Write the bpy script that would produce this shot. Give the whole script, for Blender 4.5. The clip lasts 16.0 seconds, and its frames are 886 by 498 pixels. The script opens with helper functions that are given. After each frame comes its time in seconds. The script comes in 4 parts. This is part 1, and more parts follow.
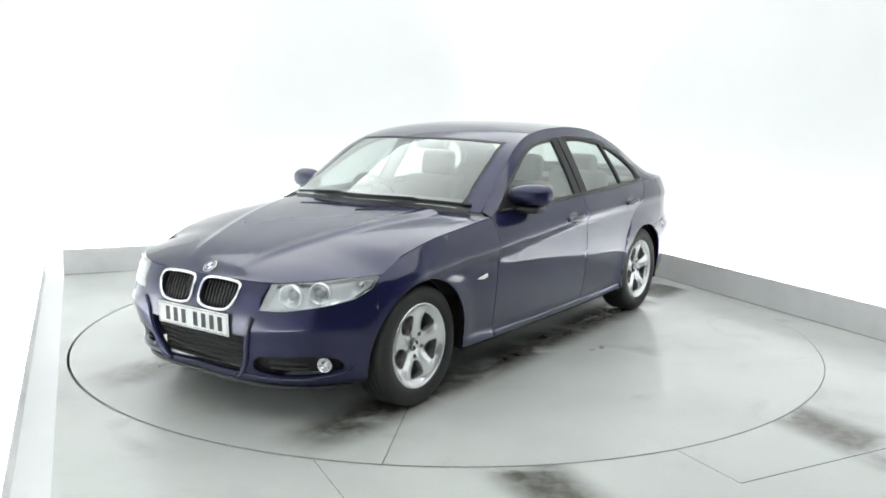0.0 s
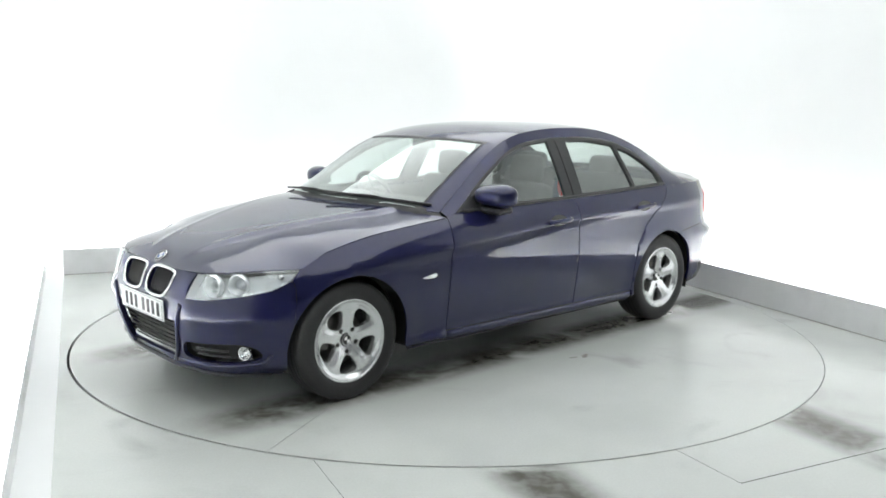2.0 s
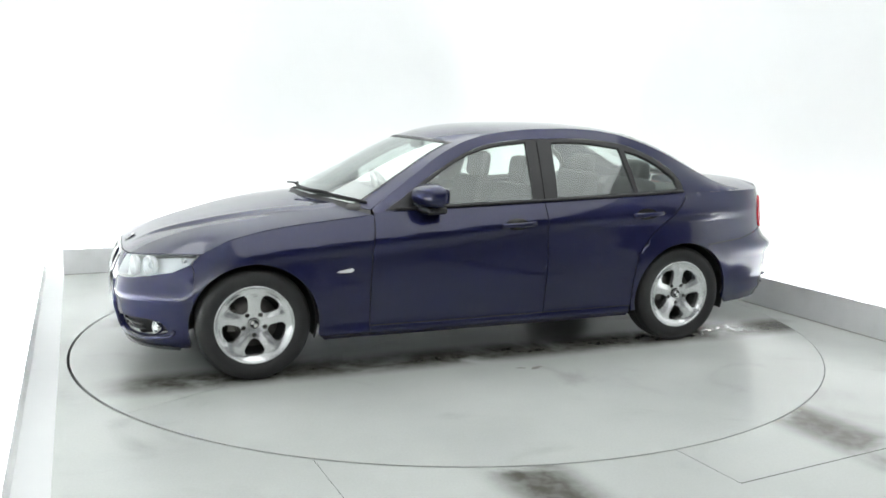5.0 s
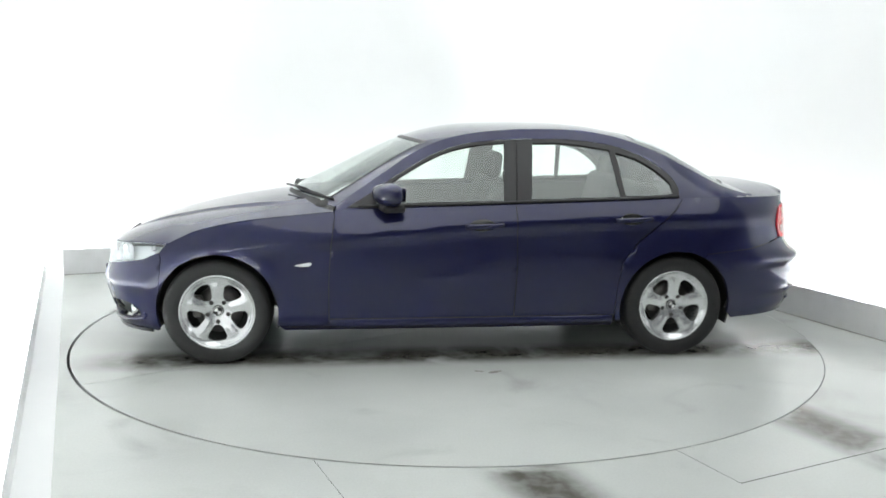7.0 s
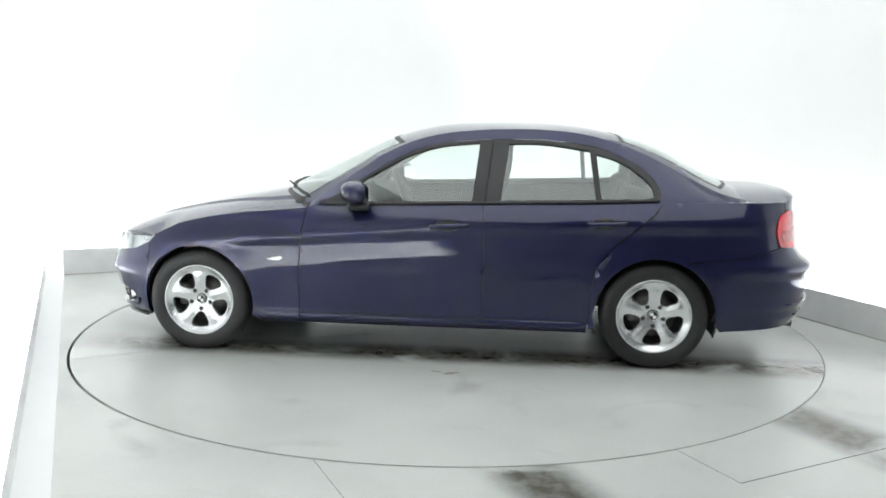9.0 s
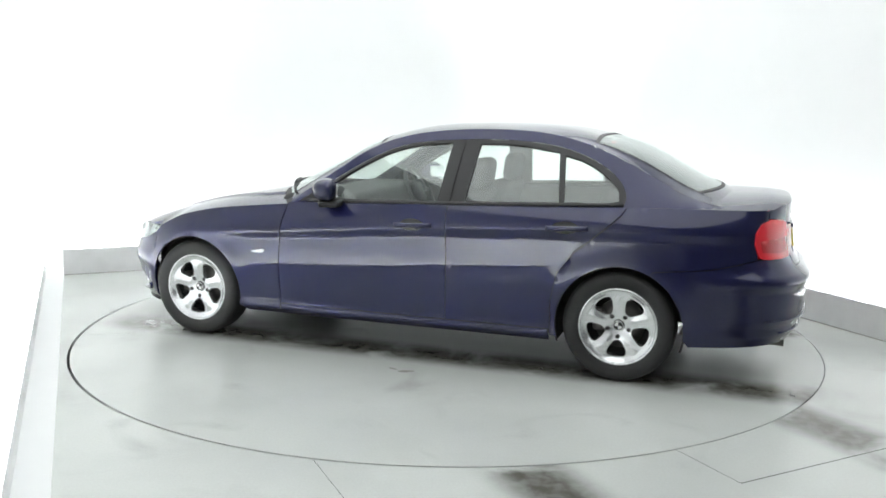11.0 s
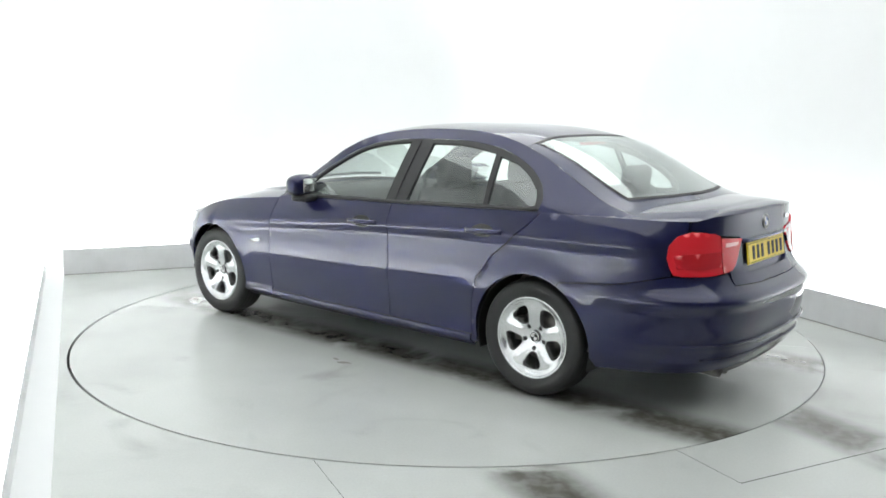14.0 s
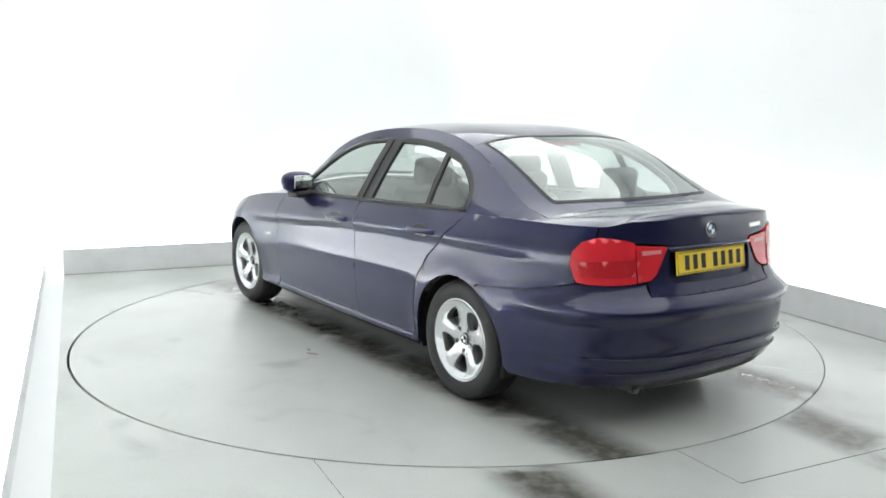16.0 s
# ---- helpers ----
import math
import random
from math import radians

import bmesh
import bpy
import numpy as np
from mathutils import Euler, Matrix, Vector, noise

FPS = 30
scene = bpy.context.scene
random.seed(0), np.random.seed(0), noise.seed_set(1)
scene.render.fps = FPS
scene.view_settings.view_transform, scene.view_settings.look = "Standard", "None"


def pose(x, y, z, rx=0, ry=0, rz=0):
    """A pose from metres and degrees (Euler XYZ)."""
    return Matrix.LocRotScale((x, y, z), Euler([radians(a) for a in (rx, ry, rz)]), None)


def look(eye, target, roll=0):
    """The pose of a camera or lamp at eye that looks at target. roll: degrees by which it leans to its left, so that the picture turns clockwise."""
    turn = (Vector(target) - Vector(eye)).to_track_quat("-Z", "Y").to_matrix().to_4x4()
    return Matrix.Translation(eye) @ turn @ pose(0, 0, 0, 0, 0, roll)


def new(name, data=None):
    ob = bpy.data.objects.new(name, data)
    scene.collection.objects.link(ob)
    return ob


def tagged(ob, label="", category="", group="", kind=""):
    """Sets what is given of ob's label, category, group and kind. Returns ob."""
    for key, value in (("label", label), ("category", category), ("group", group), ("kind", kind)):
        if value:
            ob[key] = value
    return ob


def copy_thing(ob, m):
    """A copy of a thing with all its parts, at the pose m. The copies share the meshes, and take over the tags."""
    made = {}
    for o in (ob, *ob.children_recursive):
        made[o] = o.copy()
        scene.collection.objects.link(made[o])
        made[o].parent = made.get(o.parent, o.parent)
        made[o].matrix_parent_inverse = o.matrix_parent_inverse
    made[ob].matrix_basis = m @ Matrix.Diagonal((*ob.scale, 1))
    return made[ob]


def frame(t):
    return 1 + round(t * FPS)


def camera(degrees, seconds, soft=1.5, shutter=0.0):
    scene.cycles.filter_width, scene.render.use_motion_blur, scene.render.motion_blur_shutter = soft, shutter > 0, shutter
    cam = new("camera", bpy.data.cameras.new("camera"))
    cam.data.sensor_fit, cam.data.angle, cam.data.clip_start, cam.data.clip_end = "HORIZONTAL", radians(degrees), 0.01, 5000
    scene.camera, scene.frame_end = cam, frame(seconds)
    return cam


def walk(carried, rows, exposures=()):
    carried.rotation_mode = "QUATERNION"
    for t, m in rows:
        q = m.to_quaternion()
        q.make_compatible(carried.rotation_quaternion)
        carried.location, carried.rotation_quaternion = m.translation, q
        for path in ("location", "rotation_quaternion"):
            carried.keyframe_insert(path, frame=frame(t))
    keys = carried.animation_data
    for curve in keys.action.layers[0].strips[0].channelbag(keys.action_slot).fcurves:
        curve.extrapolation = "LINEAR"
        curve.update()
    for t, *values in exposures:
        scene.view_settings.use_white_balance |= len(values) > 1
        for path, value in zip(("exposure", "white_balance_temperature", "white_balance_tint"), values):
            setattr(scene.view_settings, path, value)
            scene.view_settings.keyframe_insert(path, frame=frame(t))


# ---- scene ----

# ================= camera: fixed on its stand =================
cam = camera(54.2, 16.0, soft=1.7)
EYE = (0.0, -5.937, 1.508)
AIM = (EYE[0] - 0.005273, EYE[1] + 0.986962, EYE[2] - 0.160865)
CAM_POSE = look(EYE, AIM, roll=0.7636)
walk(cam, [(0.0, CAM_POSE), (16.0, CAM_POSE)])

# turn of the turntable, seconds and degrees
TURN = [(0.0, 234.91), (0.5, 232.78), (1.0, 229.59), (1.5, 226.17), (2.0, 222.45), (2.5, 218.76), (3.0, 215.09),
        (3.5, 211.46), (4.0, 207.9), (5.25, 199.2), (6.5, 190.65), (7.0, 187.32), (7.5, 184.09), (8.0, 180.89), (8.5, 177.66),
        (9.0, 174.38), (10.25, 166.05), (11.5, 157.56), (12.0, 154.15), (12.5, 150.69), (13.0, 147.2), (13.5, 143.72),
        (14.0, 140.2), (14.5, 136.67), (15.0, 133.11), (15.5, 129.58), (16.0, 126.06)]
CAR_AT = (0.0757, 0.0159)      # where the car stands on the disc
DISC_R = 2.447

# ================= world and light =================
world = bpy.data.worlds.new("world")
scene.world = world
world.use_nodes = True
world.node_tree.nodes["Background"].inputs[0].default_value = (0.75, 0.8, 0.85, 1)
world.node_tree.nodes["Background"].inputs[1].default_value = 0.15
scene.view_settings.exposure = 0.0

# the room is a rectangle, turned against the camera
YAW = radians(24.53)
E1 = Vector((math.cos(YAW), math.sin(YAW), 0))
E2 = Vector((-math.sin(YAW), math.cos(YAW), 0))
ROOM_TOP = 3.6


def plan(u, v, z=0.0):
    """A point of the room: u across it, v towards the back wall."""
    return E1 * u + E2 * v + Vector((0, 0, z))


# ================= materials =================
def material(name, color, rough=0.5, metal=0.0, coat=0.0, coat_rough=0.03, vary=0.0, vary_scale=6.0, bump=0.0, bump_scale=60.0,
             emit=0.0, emit_color=None, transmission=0.0, ior=1.45, grain=0.0, grain_scale=150.0, rough_vary=0.0, spec=0.5, coat_ior=1.5):
    m = bpy.data.materials.new(name)
    m.use_nodes = True
    nt = m.node_tree
    b = nt.nodes["Principled BSDF"]
    b.inputs["Base Color"].default_value = (*color, 1)
    b.inputs["Roughness"].default_value = rough
    b.inputs["Metallic"].default_value = metal
    b.inputs["Coat Weight"].default_value = coat
    b.inputs["Coat Roughness"].default_value = coat_rough
    b.inputs["Coat IOR"].default_value = coat_ior
    b.inputs["Transmission Weight"].default_value = transmission
    b.inputs["IOR"].default_value = ior
    b.inputs["Specular IOR Level"].default_value = spec
    if emit:
        b.inputs["Emission Color"].default_value = (*(emit_color or color), 1)
        b.inputs["Emission Strength"].default_value = emit
    tc = nt.nodes.new("ShaderNodeTexCoord")
    if vary or grain or rough_vary:
        n1 = nt.nodes.new("ShaderNodeTexNoise")
        n1.inputs["Scale"].default_value = vary_scale
        n1.inputs["Detail"].default_value = 6
        n1.inputs["Roughness"].default_value = 0.65
        nt.links.new(tc.outputs["Object"], n1.inputs["Vector"])
        n2 = nt.nodes.new("ShaderNodeTexNoise")
        n2.inputs["Scale"].default_value = grain_scale
        n2.inputs["Detail"].default_value = 2
        nt.links.new(tc.outputs["Object"], n2.inputs["Vector"])
        r1 = nt.nodes.new("ShaderNodeMapRange")
        r1.inputs["From Min"].default_value, r1.inputs["From Max"].default_value = 0.3, 0.7
        r1.inputs["To Min"].default_value, r1.inputs["To Max"].default_value = 1 - vary, 1 + vary
        nt.links.new(n1.outputs["Fac"], r1.inputs["Value"])
        r2 = nt.nodes.new("ShaderNodeMapRange")
        r2.inputs["From Min"].default_value, r2.inputs["From Max"].default_value = 0.3, 0.7
        r2.inputs["To Min"].default_value, r2.inputs["To Max"].default_value = 1 - grain, 1 + grain
        nt.links.new(n2.outputs["Fac"], r2.inputs["Value"])
        mul = nt.nodes.new("ShaderNodeMath")
        mul.operation = "MULTIPLY"
        nt.links.new(r1.outputs[0], mul.inputs[0])
        nt.links.new(r2.outputs[0], mul.inputs[1])
        sc = nt.nodes.new("ShaderNodeVectorMath")
        sc.operation = "SCALE"
        sc.inputs[0].default_value = color
        nt.links.new(mul.outputs[0], sc.inputs["Scale"])
        nt.links.new(sc.outputs[0], b.inputs["Base Color"])
        if rough_vary:
            r3 = nt.nodes.new("ShaderNodeMapRange")
            r3.inputs["From Min"].default_value, r3.inputs["From Max"].default_value = 0.3, 0.7
            r3.inputs["To Min"].default_value, r3.inputs["To Max"].default_value = max(0.02, rough - rough_vary), rough + rough_vary
            nt.links.new(n1.outputs["Fac"], r3.inputs["Value"])
            nt.links.new(r3.outputs[0], b.inputs["Roughness"])
    if bump:
        nb = nt.nodes.new("ShaderNodeTexNoise")
        nb.inputs["Scale"].default_value = bump_scale
        nb.inputs["Detail"].default_value = 3
        nt.links.new(tc.outputs["Object"], nb.inputs["Vector"])
        bp = nt.nodes.new("ShaderNodeBump")
        bp.inputs["Strength"].default_value = bump
        bp.inputs["Distance"].default_value = 0.004
        nt.links.new(nb.outputs["Fac"], bp.inputs["Height"])
        nt.links.new(bp.outputs[0], b.inputs["Normal"])
    return m


def floor_material(name, seed, turn, offset, half, long_from, long_to, heavy):
    """Grey-green painted floor with two worn tyre tracks, stains and scuffs. turn, offset, half, long_*: how the tracks lie."""
    base = (0.47, 0.49, 0.47)
    m = material(name, base, rough=0.28)
    nt = m.node_tree
    b = nt.nodes["Principled BSDF"]
    tc = nt.nodes.new("ShaderNodeTexCoord")
    mp = nt.nodes.new("ShaderNodeMapping")
    mp.inputs["Location"].default_value = (seed * 3.1, seed * 1.7, 0)
    nt.links.new(tc.outputs["Object"], mp.inputs["Vector"])

    def noise_node(scale, detail=5.0, distort=0.0):
        n = nt.nodes.new("ShaderNodeTexNoise")
        n.inputs["Scale"].default_value, n.inputs["Detail"].default_value = scale, detail
        n.inputs["Distortion"].default_value = distort
        nt.links.new(mp.outputs[0], n.inputs["Vector"])
        return n.outputs["Fac"]

    def ramp(src, lo, hi, a, c):
        r = nt.nodes.new("ShaderNodeMapRange")
        r.interpolation_type = "SMOOTHSTEP"
        r.inputs["From Min"].default_value, r.inputs["From Max"].default_value = lo, hi
        r.inputs["To Min"].default_value, r.inputs["To Max"].default_value = a, c
        nt.links.new(src, r.inputs["Value"])
        return r.outputs[0]

    def calc(op, p, q=None):
        n = nt.nodes.new("ShaderNodeMath")
        n.operation = op
        for k, v in enumerate((p, q)):
            if v is None:
                continue
            if isinstance(v, float):
                n.inputs[k].default_value = v
            else:
                nt.links.new(v, n.inputs[k])
        return n.outputs[0]

    rot = nt.nodes.new("ShaderNodeMapping")
    rot.inputs["Rotation"].default_value = (0, 0, -turn)
    nt.links.new(tc.outputs["Object"], rot.inputs["Vector"])
    sep = nt.nodes.new("ShaderNodeSeparateXYZ")
    nt.links.new(rot.outputs[0], sep.inputs[0])
    along, across = sep.outputs[0], sep.outputs[1]
    off = calc("ABSOLUTE", calc("SUBTRACT", calc("ABSOLUTE", calc("SUBTRACT", across, offset)), half))
    track = ramp(off, 0.04, 0.26, 1.0, 0.0)
    reach = calc("MULTIPLY", ramp(along, long_from - 0.5, long_from, 0.0, 1.0), ramp(along, long_to, long_to + 0.5, 1.0, 0.0))
    blot = ramp(noise_node(2.2, 4.0, 0.6), 0.44 - heavy, 0.66 - heavy, 0.0, 1.0)
    worn = ramp(noise_node(14.0, 6.0, 0.3), 0.30, 0.66, 0.80, 1.0)
    dirt = calc("MULTIPLY", calc("MULTIPLY", track, reach), calc("MULTIPLY", blot, worn))
    dirt = calc("MULTIPLY", dirt, 0.97)
    dirt = calc("MAXIMUM", dirt, ramp(noise_node(1.6, 7.0, 0.7), 0.56, 0.80, 0.0, 0.30))
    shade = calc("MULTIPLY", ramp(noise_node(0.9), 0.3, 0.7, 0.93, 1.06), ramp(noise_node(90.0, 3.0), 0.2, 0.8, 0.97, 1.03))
    sc = nt.nodes.new("ShaderNodeVectorMath")
    sc.operation = "SCALE"
    sc.inputs[0].default_value = base
    nt.links.new(shade, sc.inputs["Scale"])
    mix = nt.nodes.new("ShaderNodeMix")
    mix.data_type = "RGBA"
    nt.links.new(dirt, mix.inputs["Factor"])
    nt.links.new(sc.outputs[0], mix.inputs["A"])
    mix.inputs["B"].default_value = (0.075, 0.07, 0.056, 1)
    nt.links.new(mix.outputs["Result"], b.inputs["Base Color"])
    gloss = calc("MULTIPLY", ramp(noise_node(0.8, 3.0, 0.2), 0.25, 0.75, 0.21, 0.27), ramp(dirt, 0.0, 0.8, 1.0, 0.65))
    nt.links.new(gloss, b.inputs["Roughness"])
    bp = nt.nodes.new("ShaderNodeBump")
    bp.inputs["Strength"].default_value, bp.inputs["Distance"].default_value = 0.012, 0.002
    nt.links.new(noise_node(9.0, 6.0), bp.inputs["Height"])
    nt.links.new(bp.outputs[0], b.inputs["Normal"])
    return m


FLOOR_M = floor_material("painted_floor", 1, YAW - math.pi / 2, 0.09, 0.8, 2.2, 8.0, 0.13)
DISC_M = floor_material("painted_steel_disc", 2, 0.0, 0.0, 0.74, -2.45, 1.9, 0.17)
STAIN_M = material("dirt_stain", (0.13, 0.12, 0.105), rough=0.45, vary=0.5, vary_scale=9, grain=0.3, grain_scale=60)
WALL_M = material("white_wall", (0.77, 0.78, 0.78), rough=0.6, vary=0.015, vary_scale=1.5, bump=0.05, bump_scale=30)
KERB_M = material("grey_white_kerb", (0.62, 0.625, 0.63), rough=0.45, vary=0.06, vary_scale=4)
BACK_M = material("dark_unseen_wall", (0.16, 0.16, 0.17), rough=0.7, vary=0.1, vary_scale=2)
# near-black for joints and linings, and for shade coloured into hollows
DARK_M = material("dark_lining_and_shade", (0.012, 0.012, 0.012), rough=0.8)
TUBE_M = material("lit_tube", (0.9, 0.9, 0.9), rough=0.5, emit=108.0, emit_color=(0.97, 1.0, 1.0))
TUBE_LOW_M = material("lit_tube_dimmed", (0.9, 0.9, 0.9), rough=0.5, emit=92.0, emit_color=(0.97, 1.0, 1.0))
LIGHT_M = material("lit_diffuser", (0.9, 0.9, 0.9), rough=0.6, emit=1.31, emit_color=(0.97, 1.0, 0.995))

PAINT_M = material("navy_metallic_paint", (0.0072, 0.0088, 0.044), rough=0.4, metal=0.42, spec=0.08, coat=1.0, coat_rough=0.012, coat_ior=1.5,
                   vary=0.04, vary_scale=3, grain=0.15, grain_scale=1500)
BLACK_M = material("black_plastic", (0.012, 0.012, 0.013), rough=0.45, bump=0.1, bump_scale=400)
GLOSSBLACK_M = material("gloss_black_trim", (0.008, 0.008, 0.009), rough=0.12, coat=0.5)
RUBBER_M = material("tyre_rubber", (0.013, 0.013, 0.0135), rough=0.6, vary=0.15, vary_scale=8, bump=0.25, bump_scale=90)
ALLOY_M = material("silver_alloy", (0.68, 0.69, 0.70), rough=0.24, metal=0.8, coat=0.4, vary=0.04, vary_scale=12)
CHROME_M = material("chrome", (0.8, 0.8, 0.8), rough=0.1, metal=1.0)
STEEL_M = material("brake_steel", (0.12, 0.115, 0.11), rough=0.4, metal=1.0, vary=0.15, vary_scale=30)
RED_M = material("red_lamp_plastic", (0.60, 0.016, 0.026), rough=0.2, coat=0.8, coat_rough=0.14)
DEEPRED_M = material("dark_red_lamp_plastic", (0.44, 0.010, 0.017), rough=0.2, coat=0.8, coat_rough=0.14)
PINK_M = material("pale_pink_lamp_plastic", (0.75, 0.25, 0.27), rough=0.15, coat=1.0, coat_rough=0.02)
CLEARLAMP_M = material("white_lamp_plastic", (0.8, 0.81, 0.82), rough=0.3, coat=1.0, coat_rough=0.02, metal=0.2)
SILVERLAMP_M = material("lamp_reflector", (0.85, 0.86, 0.87), rough=0.35, metal=0.15)
LAMPLENS_M = material("grey_projector_glass", (0.34, 0.35, 0.37), rough=0.08, coat=1.0, coat_rough=0.02)
SATIN_M = material("satin_silver", (0.8, 0.81, 0.82), rough=0.25, metal=0.7)
PLATE_W_M = material("white_reflective_plate", (0.82, 0.83, 0.82), rough=0.35)
PLATE_Y_M = material("yellow_reflective_plate", (0.80, 0.58, 0.03), rough=0.35)
INK_M = material("black_ink", (0.012, 0.012, 0.014), rough=0.5)
BLUE_M = material("blue_enamel", (0.02, 0.07, 0.28), rough=0.2, coat=0.6)
WHITE_M = material("white_enamel", (0.8, 0.8, 0.8), rough=0.25, coat=0.6)
CLOTH_M = material("dark_seat_cloth", (0.05, 0.05, 0.05), rough=0.85, bump=0.3, bump_scale=300, grain=0.2)
LINER_M = material("pale_grey_headliner", (0.45, 0.45, 0.44), rough=0.9)


def glass_material(name, tint, rough=0.0):
    """Clear glass: a tinted see-through layer under a mirror layer."""
    m = bpy.data.materials.new(name)
    m.use_nodes = True
    nt = m.node_tree
    nt.nodes.remove(nt.nodes["Principled BSDF"])
    out = nt.nodes["Material Output"]
    tr = nt.nodes.new("ShaderNodeBsdfTransparent")
    tr.inputs[0].default_value = (*tint, 1)
    gl = nt.nodes.new("ShaderNodeBsdfGlossy")
    gl.inputs["Roughness"].default_value = rough + 0.01
    gl.inputs["Color"].default_value = (0.95, 1.0, 0.98, 1)
    lw = nt.nodes.new("ShaderNodeLayerWeight")
    lw.inputs["Blend"].default_value = 0.5
    pw = nt.nodes.new("ShaderNodeMath")
    pw.operation = "POWER"
    nt.links.new(lw.outputs["Facing"], pw.inputs[0])
    pw.inputs[1].default_value = 2.7
    fr = nt.nodes.new("ShaderNodeMath")
    fr.operation = "MULTIPLY_ADD"
    nt.links.new(pw.outputs[0], fr.inputs[0])
    fr.inputs[1].default_value, fr.inputs[2].default_value = 0.86, 0.12
    mx = nt.nodes.new("ShaderNodeMixShader")
    nt.links.new(fr.outputs[0], mx.inputs[0])
    nt.links.new(tr.outputs[0], mx.inputs[1])
    nt.links.new(gl.outputs[0], mx.inputs[2])
    nt.links.new(mx.outputs[0], out.inputs["Surface"])
    return m


GLASS_M = glass_material("green_tinted_window_glass", (0.84, 0.91, 0.88))
LENS_M = glass_material("clear_lamp_lens", (0.93, 0.95, 0.96))


# ================= mesh helpers =================
def part(name, bm, mat, parent=None, label="", smooth=True, m=None):
    """Links a bmesh as one mesh object under a thing or a part."""
    me = bpy.data.meshes.new(name)
    bmesh.ops.recalc_face_normals(bm, faces=bm.faces) if smooth is None else None
    bm.to_mesh(me)
    bm.free()
    me.polygons.foreach_set("use_smooth", [bool(smooth)] * len(me.polygons))
    me.materials.append(mat)
    ob = new(name, me)
    if parent:
        ob.parent = parent
    if m is not None:
        ob.matrix_basis = m
    if label:
        tagged(ob, label)
    return ob


def box_bm(sx, sy, sz, bevel=0.0, at=(0, 0, 0), segs=2, turn=None, bm=None):
    b = bmesh.new()
    bmesh.ops.create_cube(b, size=1.0, matrix=Matrix.Diagonal((sx, sy, sz, 1)))
    if bevel:
        bmesh.ops.bevel(b, geom=b.edges[:], offset=bevel, segments=segs, affect="EDGES", profile=0.5)
    mm = Matrix.Translation(at) @ (turn if turn is not None else Matrix())
    bmesh.ops.transform(b, matrix=mm, verts=b.verts)
    return join(bm, b)


def join(bm, b):
    if bm is None:
        return b
    me = bpy.data.meshes.new("tmp")
    b.to_mesh(me)
    b.free()
    bm.from_mesh(me)
    bpy.data.meshes.remove(me)
    return bm


def revolve_bm(profile, n=48, axis="y", bm=None, a0=0.0, a1=2 * math.pi):
    """Turns (radius, along) pairs round an axis."""
    b = bmesh.new()
    full = abs(a1 - a0 - 2 * math.pi) < 1e-6
    rings = []
    for i in range(n if full else n + 1):
        a = a0 + (a1 - a0) * i / n
        ring = []
        for r, h in profile:
            c, s = r * math.cos(a), r * math.sin(a)
            ring.append(b.verts.new((c, h, s) if axis == "y" else (c, s, h)))
        rings.append(ring)
    for i in range(len(rings) if full else len(rings) - 1):
        p, q = rings[i], rings[(i + 1) % len(rings)]
        for j in range(len(profile) - 1):
            b.faces.new((p[j], q[j], q[j + 1], p[j + 1]))
    bmesh.ops.remove_doubles(b, verts=b.verts, dist=1e-5)
    bmesh.ops.recalc_face_normals(b, faces=b.faces)
    return join(bm, b)


def tube_bm(points, r, n=8, bm=None, closed=False, flat=1.0):
    """A round bar along points."""
    b = bmesh.new()
    pts = [Vector(p) for p in points]
    rings = []
    k = len(pts)
    for i, p in enumerate(pts):
        d = (pts[(i + 1) % k] - pts[i - 1]) if closed else (pts[min(i + 1, k - 1)] - pts[max(i - 1, 0)])
        q = d.to_track_quat("Z", "Y").to_matrix()
        rings.append([b.verts.new(p + q @ Vector((r * math.cos(2 * math.pi * j / n), flat * r * math.sin(2 * math.pi * j / n), 0))) for j in range(n)])
    for i in range(k if closed else k - 1):
        p, q = rings[i], rings[(i + 1) % k]
        for j in range(n):
            b.faces.new((p[j], p[(j + 1) % n], q[(j + 1) % n], q[j]))
    if not closed:
        b.faces.new(rings[0][::-1])
        b.faces.new(rings[-1])
    bmesh.ops.recalc_face_normals(b, faces=b.faces)
    return join(bm, b)


def curve1(*pairs):
    """A smooth curve through (x, value) pairs."""
    xs = [p[0] for p in pairs]
    ys = [p[1] for p in pairs]
    if xs[0] > xs[-1]:
        xs, ys = xs[::-1], ys[::-1]
    n = len(xs)
    d = [(ys[i + 1] - ys[i]) / (xs[i + 1] - xs[i]) for i in range(n - 1)]
    m = [d[0]] + [0.0 if d[i - 1] * d[i] <= 0 else 2 * d[i - 1] * d[i] / (d[i - 1] + d[i]) for i in range(1, n - 1)] + [d[-1]]

    def f(x):
        if x <= xs[0]:
            return ys[0]
        if x >= xs[-1]:
            return ys[-1]
        i = next(j for j in range(n - 1) if x <= xs[j + 1])
        h = xs[i + 1] - xs[i]
        t = (x - xs[i]) / h
        return (ys[i] * (2 * t ** 3 - 3 * t ** 2 + 1) + m[i] * h * (t ** 3 - 2 * t ** 2 + t)
                + ys[i + 1] * (3 * t ** 2 - 2 * t ** 3) + m[i + 1] * h * (t ** 3 - t ** 2))
    return f


